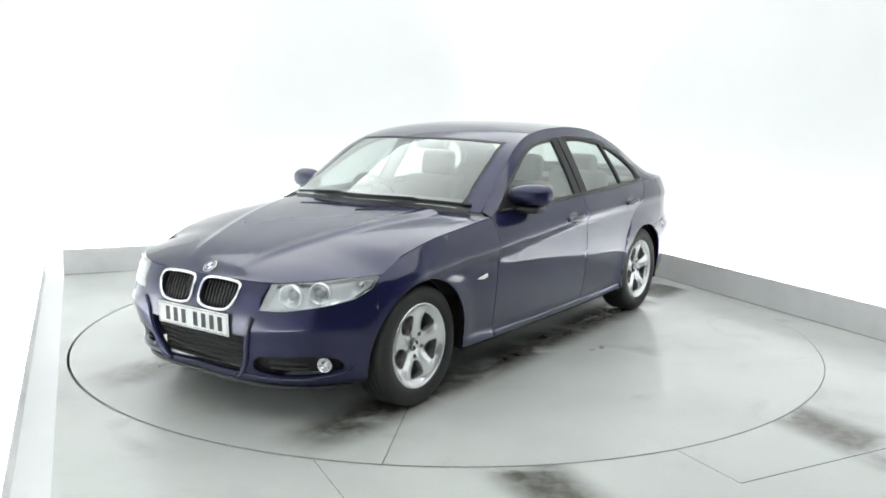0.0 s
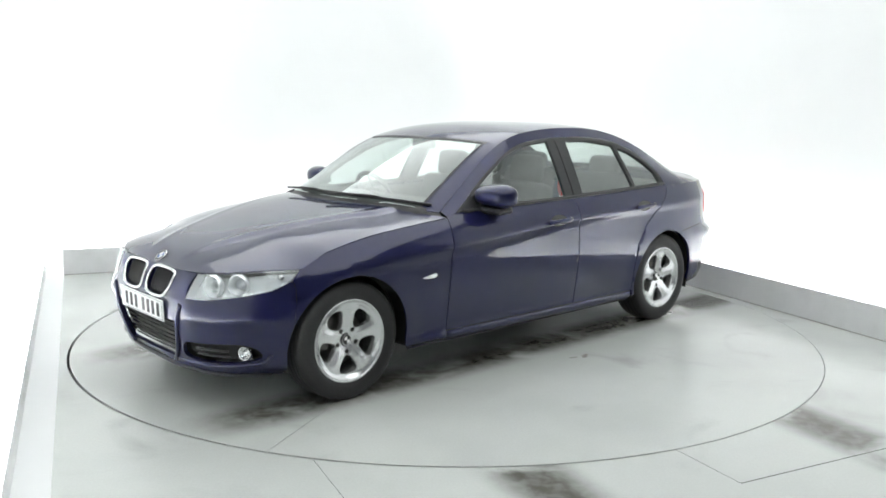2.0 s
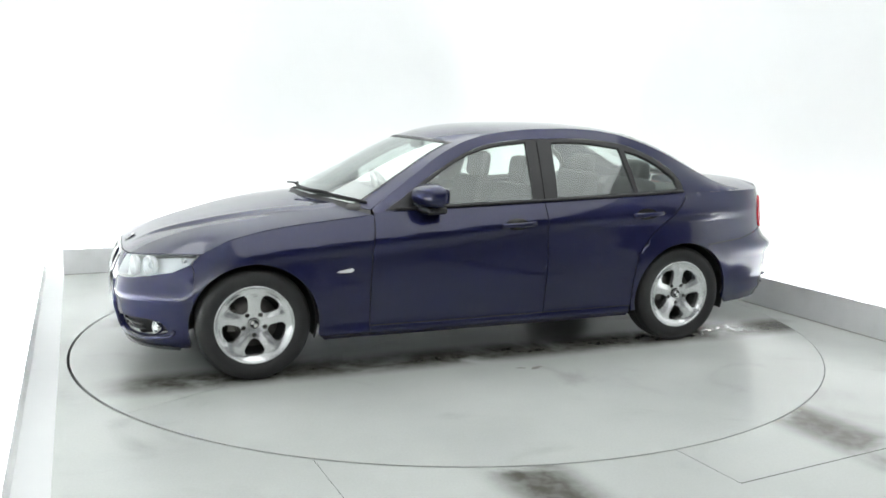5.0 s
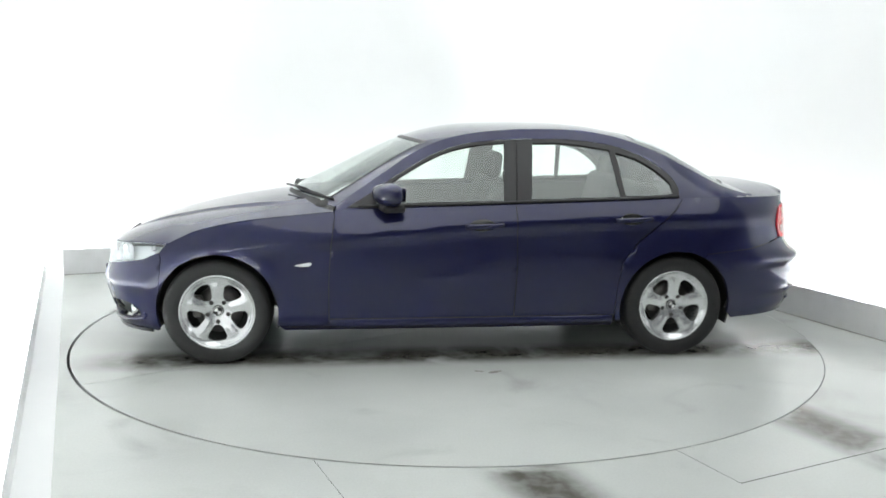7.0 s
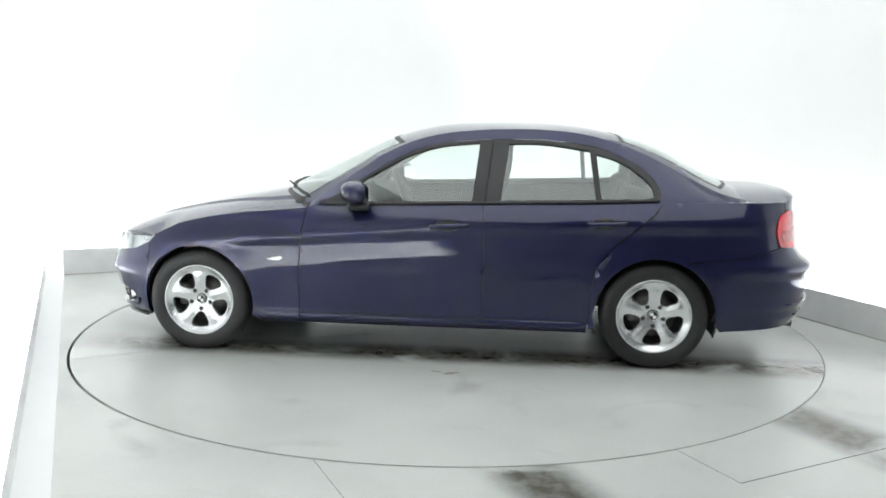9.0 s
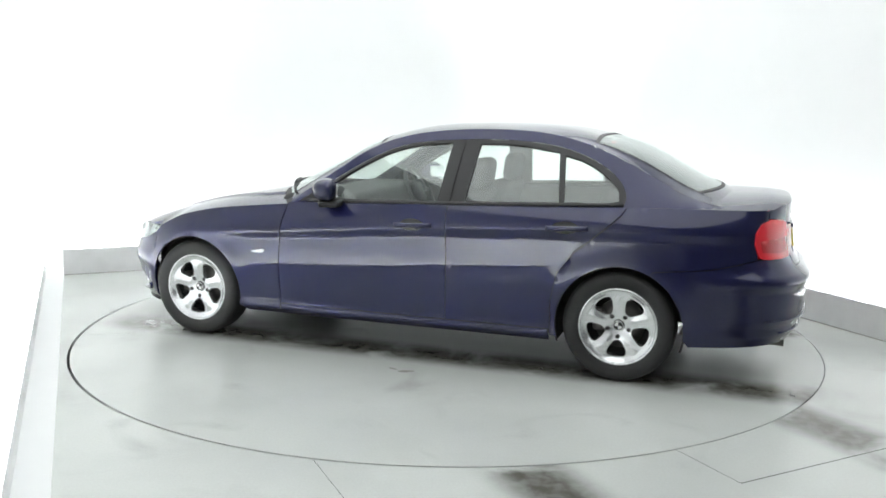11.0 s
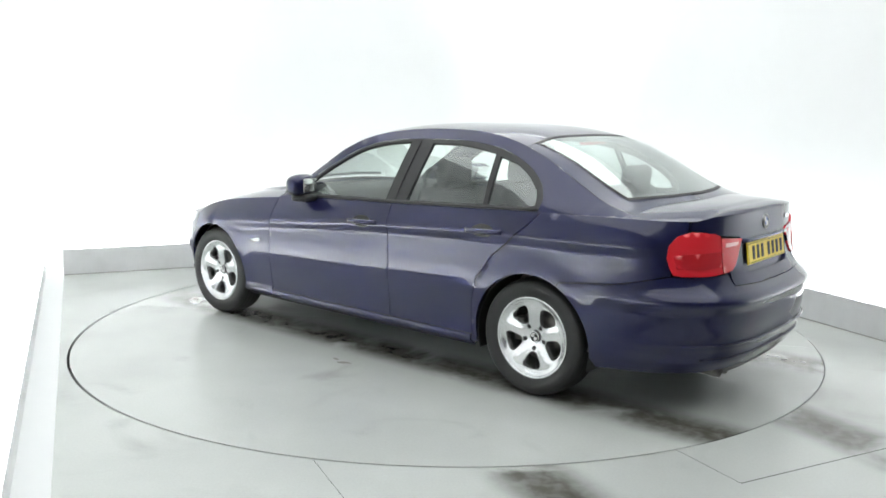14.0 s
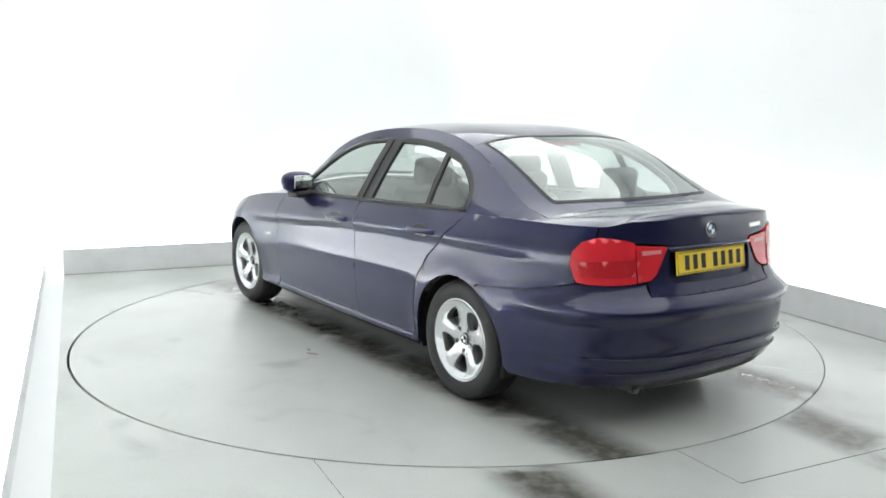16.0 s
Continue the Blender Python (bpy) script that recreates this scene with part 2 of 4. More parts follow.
def spline_loop(pts, step=0.02, closed=True, sharp=()):
    """A rounded outline through 2D points; corners named in sharp stay sharp."""
    P = [Vector(p) for p in pts]
    n = len(P)
    out = []
    for i in range(n if closed else n - 1):
        p1, p2 = P[i], P[(i + 1) % n]
        p0 = P[i - 1] if (closed or i > 0) else p1
        p3 = P[(i + 2) % n] if (closed or i + 2 < n) else p2
        t1 = (p2 - p0) * 0.5 if i not in sharp else (p2 - p1)
        t2 = (p3 - p1) * 0.5 if (i + 1) % n not in sharp else (p2 - p1)
        L = (p2 - p1).length
        t1 = t1.normalized() * min(t1.length, L)
        t2 = t2.normalized() * min(t2.length, L)
        k = max(1, int(L / step))
        for j in range(k):
            t = j / k
            out.append(tuple(p1 * (2 * t ** 3 - 3 * t ** 2 + 1) + t1 * (t ** 3 - 2 * t ** 2 + t) + p2 * (3 * t ** 2 - 2 * t ** 3) + t2 * (t ** 3 - t ** 2)))
    if not closed:
        out.append(tuple(P[-1]))
    return out


def inside(px, py, poly):
    n = len(poly)
    c = False
    j = n - 1
    for i in range(n):
        xi, yi = poly[i]
        xj, yj = poly[j]
        if (yi > py) != (yj > py) and px < (xj - xi) * (py - yi) / (yj - yi) + xi:
            c = not c
        j = i
    return c


def fill2d(poly, step, holes=()):
    """Triangles over a 2D outline: its own border and an even grid within."""
    from mathutils import geometry
    vs = [Vector(p) for p in poly]
    es = [(i, (i + 1) % len(poly)) for i in range(len(poly))]
    for h in holes:
        o = len(vs)
        vs += [Vector(p) for p in h]
        es += [(o + i, o + (i + 1) % len(h)) for i in range(len(h))]
    border = np.array([tuple(v) for v in vs])
    x0, y0 = border.min(0)
    x1, y1 = border.max(0)
    row, y = 0, y0 + step * 0.5
    while y < y1:
        x = x0 + step * (0.5 if row % 2 else 0.0)
        while x < x1:
            if inside(x, y, poly) and not any(inside(x, y, h) for h in holes):
                if ((border - (x, y)) ** 2).sum(1).min() > (0.45 * step) ** 2:
                    vs.append(Vector((x, y)))
            x += step
        y += step * 0.866
        row += 1
    v, e, f, *_ = geometry.delaunay_2d_cdt(vs, es, [], 0, 1e-6)
    keep = []
    for t in f:
        cx = sum(v[i][0] for i in t) / 3
        cy = sum(v[i][1] for i in t) / 3
        if inside(cx, cy, poly) and not any(inside(cx, cy, h) for h in holes):
            keep.append(tuple(t))
    return [tuple(p) for p in v], keep


def sheet_bm(poly, step, surf, side=1, lip=0.012, out=0.0, holes=(), bm=None):
    """A panel: a 2D outline laid on a curved surface, with its edges turned in."""
    v2, tris = fill2d(poly, step, holes)
    b = bmesh.new()
    pos = [Vector(surf(*p)) for p in v2]
    e = 0.004
    nor = []
    for p in v2:
        du = Vector(surf(p[0] + e, p[1])) - Vector(surf(p[0] - e, p[1]))
        dv = Vector(surf(p[0], p[1] + e)) - Vector(surf(p[0], p[1] - e))
        n = du.cross(dv)
        nor.append(n.normalized() if n.length > 1e-12 else Vector((0, 0, 1)))
    cen = Vector((0, 0, 0.6))
    flip = sum((p - cen).dot(n) for p, n in zip(pos, nor)) < 0
    if flip:
        nor = [-n for n in nor]
    mir = Vector((1, side, 1))
    verts = [b.verts.new((p + n * out) * mir) for p, n in zip(pos, nor)]
    for t in tris:
        vs = [verts[i] for i in t]
        fn = (vs[1].co - vs[0].co).cross(vs[2].co - vs[0].co)
        if fn.dot(nor[t[0]] * mir) < 0:
            vs.reverse()
        try:
            b.faces.new(vs)
        except ValueError:
            pass
    if lip:
        idx = {vv: i for i, vv in enumerate(verts)}
        edges = [ed for ed in b.edges if len(ed.link_faces) == 1]
        low = {}
        for ed in edges:
            for vv in ed.verts:
                if vv not in low:
                    low[vv] = b.verts.new(vv.co - nor[idx[vv]] * mir * lip)
        for ed in edges:
            lo = ed.link_loops[0]
            p, q = lo.vert, lo.link_loop_next.vert
            b.faces.new((q, p, low[p], low[q]))
            ed.smooth = False
    for vv in [vv for vv in b.verts if not vv.link_faces]:
        b.verts.remove(vv)
    return join(bm, b)


def empty(name, label, category, m=None, group="", kind=""):
    ob = new(name)
    ob.empty_display_size = 0.1
    if m is not None:
        ob.matrix_basis = m
    return tagged(ob, label, category, group, kind)


# ================= the room =================
def slab(name, p, q, z0, z1, thick, mat, label, category="wall", inset=0.0):
    """An upright wall from plan point p to q, its thickness on the left of that way."""
    p, q = Vector(p).to_2d(), Vector(q).to_2d()
    d = (q - p).normalized()
    n = Vector((-d.y, d.x))
    b = bmesh.new()
    k = max(2, int((q - p).length / 0.5))
    ring = [p + n * inset, q + n * inset, q + n * (inset + thick), p + n * (inset + thick)]
    lo = [b.verts.new((*v, z0)) for v in ring]
    hi = [b.verts.new((*v, z1)) for v in ring]
    b.faces.new(lo[::-1])
    b.faces.new(hi)
    for i in range(4):
        j = (i + 1) % 4
        b.faces.new((lo[i], lo[j], hi[j], hi[i]))
    bmesh.ops.recalc_face_normals(b, faces=b.faces)
    return tagged(part(name, b, mat, smooth=False), label, category, kind="structure")


A = Vector((-3.40, 1.58))          # back corner by the far end of the white side wall
B = plan(2.56, 2.84).to_2d()       # back corner on the other side
C = plan(2.56, -8.0).to_2d()
D = Vector((-3.40, 1.58)) + Vector((1.88, -4.38)).normalized() * 10.9
KERB_H = 0.225
WHITE_END = -3.4                   # where the white wall gives way to the added dark one


def room():
    # floor with a round opening for the disc
    b = bmesh.new()
    n = 160
    ring = [((DISC_R + 0.006) * math.cos(2 * math.pi * i / n) - 0.005, (DISC_R + 0.006) * math.sin(2 * math.pi * i / n) - 0.004) for i in range(n)]
    v2, tris = fill2d([tuple(p) for p in (A, B, C, D)], 0.5, [ring])
    vs = [b.verts.new((*p, 0)) for p in v2]
    for t in tris:
        b.faces.new([vs[i] for i in t])
    bmesh.ops.recalc_face_normals(b, faces=b.faces)
    if b.faces[0].normal.z < 0:
        bmesh.ops.reverse_faces(b, faces=b.faces)
    low = bmesh.ops.extrude_edge_only(b, edges=[e for e in b.edges if len(e.link_faces) == 1])
    for v in [g for g in low["geom"] if isinstance(g, bmesh.types.BMVert)]:
        v.co.z = -0.12
    tagged(part("floor", b, FLOOR_M, smooth=False), "grey-green painted concrete floor with tyre stains", "floor", kind="structure")
    b = bmesh.new()
    bmesh.ops.create_circle(b, cap_ends=True, radius=DISC_R + 0.1, segments=64, matrix=Matrix.Translation((0, 0, -0.1)))
    tagged(part("turntable_pit", b, DARK_M, smooth=False), "dark pit under the turntable disc", "pit", kind="structure")

    # joints between floor plates in front of the disc
    for pts, jw in (([(1.22, -2.57), (2.01, -2.17), (2.6, -1.87)], 0.003), ([(1.04, -2.215), (1.22, -2.57)], 0.0015), ([(-0.565, -2.401), (-0.392, -2.762), (0.1, -3.8)], 0.0012)):
        j = bmesh.new()
        for p, q in zip(pts, pts[1:]):
            p, q = Vector(p), Vector(q)
            n = Vector((p.y - q.y, q.x - p.x)).normalized() * jw
            j.faces.new([j.verts.new((*v, 0.001)) for v in (p - n, q - n, q + n, p + n)])
        bmesh.ops.recalc_face_normals(j, faces=j.faces)
        tagged(part("floor_joint", j, DARK_M, smooth=False), "thin dark joint between floor plates", "joint", kind="structure")

    # kerb and white walls
    kl = "low pale grey skirting band along the wall foot"
    slab("baseboard_back", A, B, -0.12, KERB_H, 0.03, KERB_M, kl, "baseboard")
    slab("baseboard_side", B, C, -0.12, KERB_H, 0.03, KERB_M, kl, "baseboard")
    slab("trim_back", A, B, 0.001, 0.004, 0.003, STAIN_M, "thin dark joint at the foot of the skirting", "trim", inset=-0.003)
    slab("trim_side", B, C, 0.001, 0.004, 0.003, STAIN_M, "thin dark joint at the foot of the skirting", "trim", inset=-0.003)
    wl = "plain white studio wall, brightly lit from its foot"
    # back wall, rounded corner and side wall, standing behind the kerb
    back = 0.42
    cr = 1.1
    cc = plan(2.56 + back - cr, 2.84 + back - cr)
    n2 = E2.to_2d()
    path = [A + (A - B).normalized() * 0.7 + n2 * back]
    path += [(cc + (E2 * math.cos(math.pi / 2 * i / 16) + E1 * math.sin(math.pi / 2 * i / 16)) * cr).to_2d() for i in range(17)]
    lit_end = plan(2.56 + back, WHITE_END).to_2d()
    path += [lit_end]
    b = bmesh.new()
    out = []
    for i, p in enumerate(path):
        d = (path[min(i + 1, len(path) - 1)] - path[max(i - 1, 0)]).normalized()
        out.append(p + Vector((-d.y, d.x)) * 0.12)
    rows = [[b.verts.new((*p, z)) for p in q] for q, z in ((path, -0.1), (path, ROOM_TOP), (out, ROOM_TOP), (out, -0.1))]
    for k in range(4):
        for i in range(len(path) - 1):
            b.faces.new((rows[k][i], rows[k][i + 1], rows[(k + 1) % 4][i + 1], rows[(k + 1) % 4][i]))
    bmesh.ops.recalc_face_normals(b, faces=b.faces)
    for e in b.edges:
        e.smooth = len(e.link_faces) < 2 or e.calc_face_angle(0) < 0.5
    tagged(part("wall_back", b, WALL_M), "plain white studio wall with a rounded corner, lit from its foot", "wall", kind="structure")
    # added out of view and coloured dark, so the car's side mirrors darkness
    slab("wall_side", lit_end, C + E1.to_2d() * back, -0.1, ROOM_TOP, 0.12, BACK_M, "unseen wall added beyond the white one, dark for the car's reflections")
    nd = (A - D).normalized()
    nn = Vector((-nd.y, nd.x))
    slab("wall_near", D + nn * 0.5, A + nn * 0.5 + nd * 0.8, -0.1, ROOM_TOP, 0.15, WALL_M, wl)
    b = bmesh.new()
    strip = [D, A + nd * 0.6, A + nn * 0.495 + nd * 0.6, D + nn * 0.495]
    b.faces.new([b.verts.new((*p, -0.003)) for p in strip])
    bmesh.ops.recalc_face_normals(b, faces=b.faces)
    if b.faces[:][0].normal.z < 0:
        bmesh.ops.reverse_faces(b, faces=b.faces[:])
    tagged(part("floor_margin", b, WALL_M, smooth=False), "white floor margin along the near wall", "floor", kind="structure")
    # unseen as well: its dark colour stands in for the unlit end
    slab("wall_end", C + Vector((0.4, 0)), D - Vector((0.6, 0)), -0.1, ROOM_TOP, 0.15, BACK_M, "unseen end wall added behind the camera, dark for the car's reflections")
    # floor of the light trough round the platform
    b = bmesh.new()
    bmesh.ops.create_grid(b, x_segments=1, y_segments=1, size=14, matrix=Matrix.Translation((0, -2, -0.13)))
    tagged(part("trough_floor", b, WALL_M, smooth=False), "white floor of the light trough along the walls", "floor", kind="structure")
    # ceiling
    b = bmesh.new()
    pts = [A + Vector((-1.2, 0.5)), B + Vector((0.3, 0.9)), C + Vector((0.8, -0.3)), D + Vector((-1.0, -0.6))]
    bot = [b.verts.new((*p, ROOM_TOP)) for p in pts]
    top = [b.verts.new((*p, ROOM_TOP + 0.15)) for p in pts]
    b.faces.new(bot)
    b.faces.new(top)
    for i in range(4):
        b.faces.new((bot[i], bot[(i + 1) % 4], top[(i + 1) % 4], top[i]))
    bmesh.ops.recalc_face_normals(b, faces=b.faces)
    tagged(part("ceiling", b, WALL_M, smooth=False), "plain white ceiling", "ceiling", kind="structure")


def ceiling_light(u, v, su, sv):
    """A long fluorescent box: housing and lit diffuser."""
    m = Matrix.Translation(plan(u, v, ROOM_TOP - 0.06)) @ Matrix.Rotation(YAW, 4, "Z")
    t = empty("ceiling_light", "large square white ceiling light panel with lit diffuser", "ceiling light", m, "ceiling lights")
    part("housing", box_bm(su - 0.1, sv - 0.1, 0.08, 0.01, (0, 0, 0.02)), WALL_M, t, smooth=False)
    part("diffuser", box_bm(su, sv, 0.03, 0.008, (0, 0, -0.03)), LIGHT_M, t, smooth=False)
    return t


room()

def trough_light(p, q, z=-0.09, mat=None, lab="white fluorescent batten lying in the trough at the wall foot", shield=False):
    """A row of tubes lying in the trough at a wall's foot."""
    p, q = Vector(p), Vector(q)
    d = (q - p).normalized()
    m = Matrix.Translation(((p.x + q.x) / 2, (p.y + q.y) / 2, z)) @ Matrix.Rotation(math.atan2(d.y, d.x), 4, "Z")
    t = empty("wall_wash_light", lab, "light fitting", m, "wall wash lights")
    L = (q - p).length
    part("batten", box_bm(L, 0.09, 0.05, 0.008), WALL_M, t, smooth=False)
    part("tube", tube_bm([(-L / 2 + 0.03, 0, 0.045), (L / 2 - 0.03, 0, 0.045)], 0.019, 10), mat or TUBE_M, t)
    # added plate: blocks the bare tube so the paint mirrors only the wall
    if shield:
        part("shield", box_bm(L, 0.006, 0.13, 0.002, (0, 0.06, 0.04)), WALL_M, t, "thin white plate added to keep the tube out of the car's reflections", smooth=False)
    return t


TROUGH = 0.19
for i in range(4):
    trough_light(plan(-2.2 + 1.15 * i, 2.84 + TROUGH), plan(-2.2 + 1.15 * i + 1.1, 2.84 + TROUGH))
for i in range(4):
    trough_light(plan(2.56 + TROUGH, 2.4 - 1.44 * i), plan(2.56 + TROUGH, 2.4 - 1.44 * i - 1.38))
ND = (D - A).normalized()
NO = Vector((ND.y, -ND.x))
for i in range(6):
    trough_light(A + NO * 0.21 + ND * (1.3 * i - 0.2), A + NO * 0.21 + ND * (1.3 * i + 1.095), 0.023, TUBE_LOW_M, "white shielded fluorescent batten lying on the floor margin along the wall", True)
for u in (-1.68, 0.03, 1.74):
    for v in (1.75, -0.35, -2.45, -4.55):
        ceiling_light(u, v, 1.704, 2.094)

# ================= the car =================
# Car space: x to the nose, y to its left side, z up from the ground; axles at x = 1.38 and -1.38.
AXLE, HUB_Z, ARCH_R = 1.38, 0.312, 0.352
F_X0, R_X0, F_A, R_A = 0.9, -1.2, 1.6, 1.6
CORNER = 3.6      # how square the body is round its corners, seen from above
A_MID = F_A + F_X0 - R_X0
A_END = A_MID + R_A

nose_x = curve1((0.15, 2.02), (0.22, 2.06), (0.3, 2.085), (0.42, 2.108), (0.52, 2.108), (0.6, 2.09), (0.68, 2.05), (0.75, 1.99), (0.85, 1.88))
tail_x = curve1((0.15, -2.25), (0.25, -2.31), (0.35, -2.35), (0.5, -2.372), (0.6, -2.37), (0.66, -2.325), (0.72, -2.285), (0.8, -2.268), (0.95, -2.258), (1.02, -2.262), (1.1, -2.262))
crease_z = curve1((1.7, 0.68), (0.85, 0.730), (0.63, 0.749), (0.19, 0.785), (-0.14, 0.811), (-0.8, 0.841), (-1.44, 0.855), (-1.93, 0.863), (-2.3, 0.866))
low_y = curve1((0.15, 0.79), (0.2, 0.835), (0.235, 0.862), (0.3, 0.873), (0.36, 0.881), (0.46, 0.893), (0.55, 0.9), (0.62, 0.9005), (0.70, 0.899), (0.9, 0.899))


def side_y(x, z):
    """Half the body's width."""
    h = z - crease_z(x)
    y = low_y(z) - 0.014 * min(1.0, (x / 1.15) ** 2)
    if abs(x) < 1.1:
        y += 0.030 * min(1.0, (1.1 - abs(x)) / 0.2) * math.exp(-((z - 0.246) / 0.020) ** 2)
    if h > -0.04:
        t = min(1.0, (h + 0.04) / 0.04)
        fade = max(0.0, min(1.0, ((1.75 if x > 0 else 2.25) - abs(x)) / 0.6))
        y += 0.014 * t * t * (3 - 2 * t) * fade
    if h > 0:
        y -= 0.26 * h + 1.6 * h * h
    for ax in (AXLE, -AXLE):
        d = math.hypot(x - ax, z - HUB_Z) - ARCH_R
        y += (0.022 if ax > 0 and x > ax else 0.010) * math.exp(-((d - 0.005) / 0.075) ** 2)
    return y


def polar(phi, length, w, n):
    c, s = abs(math.cos(phi)), abs(math.sin(phi))
    r = ((c / length) ** n + (s / w) ** n) ** (-1.0 / n)
    return r * c, r * s


def wall(a, z):
    """The body's outer wall: a runs from the nose along one side to the tail."""
    sg = 1.0
    if a < 0:
        a, sg = -a, -1.0
    if a > A_END:
        a, sg = 2 * A_END - a, -1.0
    if a < F_A:
        phi = a / F_A * math.pi / 2
        L = nose_x(z) - F_X0
        dx, _ = polar(phi, L, 0.88, CORNER)
        dx, y = polar(phi, L, side_y(F_X0 + dx, z), CORNER)
        # the nose stands proud between the lamps
        x = F_X0 + dx
        return Vector((x, y * sg, z))
    if a <= A_MID:
        x = F_X0 - (a - F_A)
        return Vector((x, side_y(x, z) * sg, z))
    phi = (A_END - a) / R_A * math.pi / 2
    L = R_X0 - tail_x(z)
    dx, _ = polar(phi, L, 0.88, CORNER)
    dx, y = polar(phi, L, side_y(R_X0 - dx, z), CORNER)
    return Vector((R_X0 - dx, y * sg, z))


def solve_a(f, lo, hi, want):
    for _ in range(40):
        mid = (lo + hi) / 2
        if f(mid) > want:
            lo = mid
        else:
            hi = mid
    return (lo + hi) / 2


def ax(x, z):
    if x > F_X0:
        return solve_a(lambda a: wall(a, z).x, 0, F_A, x)
    if x < R_X0:
        return solve_a(lambda a: wall(a, z).x, A_MID, A_END, x)
    return F_A + F_X0 - x


def fy(y, z):
    a = solve_a(lambda a: -wall(a, z).y, 0, F_A, -abs(y))
    return -a if y < 0 else a


def ry(y, z):
    a = solve_a(lambda a: wall(a, z).y, A_MID, A_END, abs(y))
    return 2 * A_END - a if y < 0 else a


def X(*pts):
    return [(ax(x, z), z) for x, z in pts]


def FY(*pts):
    return [(fy(y, z), z) for y, z in pts]


def RY(*pts):
    return [(ry(y, z), z) for y, z in pts]


def dense(pts, step=0.02):
    out = []
    for i, p in enumerate(pts):
        q = pts[(i + 1) % len(pts)]
        L = math.hypot(q[0] - p[0], q[1] - p[1])
        k = max(1, int(L / step))
        out += [(p[0] + (q[0] - p[0]) * j / k, p[1] + (q[1] - p[1]) * j / k) for j in range(k)]
    return out


def arch(cx, a0, a1, r=ARCH_R, n=36):
    return [(ax(cx + r * math.cos(radians(a0 + (a1 - a0) * i / n)), HUB_Z + r * math.sin(radians(a0 + (a1 - a0) * i / n))),
             HUB_Z + r * math.sin(radians(a0 + (a1 - a0) * i / n))) for i in range(n + 1)]


wing_top = curve1((1.66, 0.717), (1.5, 0.79), (1.22, 0.85), (0.9, 0.885), (0.68, 0.905))
belt_z = curve1((0.68, 0.915), (-0.35, 0.948), (-1.05, 0.97), (-1.45, 0.985), (-1.8, 0.99), (-2.1, 0.985))
hood_c = curve1((2.05, 0.685), (2.02, 0.700), (1.96, 0.734), (1.86, 0.776), (1.68, 0.828), (1.38, 0.892), (1.0, 0.956))
rail_z = curve1((0.70, 0.925), (0.556, 1.022), (0.389, 1.135), (0.221, 1.243), (0.052, 1.316), (-0.118, 1.356), (-0.29, 1.376), (-0.46, 1.386), (-0.63, 1.388), (-0.8, 1.381), (-0.97, 1.358), (-1.14, 1.314), (-1.31, 1.249), (-1.476, 1.166), (-1.62, 1.091), (-1.72, 1.045), (-1.84, 1.010), (-1.96, 0.991), (-2.06, 0.974))
rail_y = curve1((0.70, 0.755), (0.3, 0.675), (-0.1, 0.605), (-0.4, 0.585), (-0.8, 0.59), (-1.1, 0.61), (-1.4, 0.655), (-1.62, 0.693), (-1.76, 0.712), (-1.9, 0.71), (-2.06, 0.67))
roof_c = curve1((1.0, 0.972), (0.7, 1.116), (0.5, 1.212), (0.29, 1.306), (0.097, 1.366), (-0.095, 1.401), (-0.3, 1.416), (-0.5, 1.422), (-0.67, 1.421), (-0.86, 1.410), (-1.045, 1.384), (-1.236, 1.337), (-1.43, 1.271), (-1.61, 1.185), (-1.81, 1.088), (-1.93, 1.040), (-1.99, 1.016), (-2.12, 0.985))
centre_x = curve1((0.70, 1.0), (0.3, 0.50), (-0.02, 0.07), (-0.4, -0.36), (-1.12, -1.09), (-1.4, -1.43), (-1.72, -1.89), (-1.86, -1.99), (-2.06, -2.12))
hood_edge_z = curve1((0.0, 0.69), (fy(0.3, 0.68), 0.690), (fy(0.45, 0.68), 0.693), (fy(0.62, 0.70), 0.708), (ax(1.8, 0.71), 0.720), (ax(1.66, 0.717), 0.7205), (ax(1.5, 0.79), 0.793), (ax(1.22, 0.85), 0.853), (ax(0.9, 0.885), 0.888), (ax(0.68, 0.905), 0.908))


def top(xe, s):
    """Windscreen, roof and rear window: xe along the roof rail, s from side to side."""
    xc = centre_x(xe)
    zc, ze, ye = roof_c(xc), rail_z(xe), rail_y(xe)
    k = 2.4 + 1.8 * max(0.0, min(1.0, (-0.7 - xe) / 0.6))
    return Vector((xe + (xc - xe) * (1 - s * s), ye * s, ze + (zc - ze) * (1 - abs(s) ** k)))


def house(x, z):
    """The leaning side of the cabin, from the beltline to the roof rail."""
    zb = belt_z(x)
    yb = side_y(x, zb) - 0.004
    if x < R_X0:
        yb *= max(0.1, 1 - ((R_X0 - x) / (R_X0 - tail_x(zb))) ** CORNER) ** (1 / CORNER)
    zr, yr = rail_z(x), rail_y(x)
    t = max(0.0, min(1.0, (z - zb) / max(0.006, zr - zb)))
    return Vector((x, yb + (yr - yb) * t + 0.045 * t * (1 - t), z))


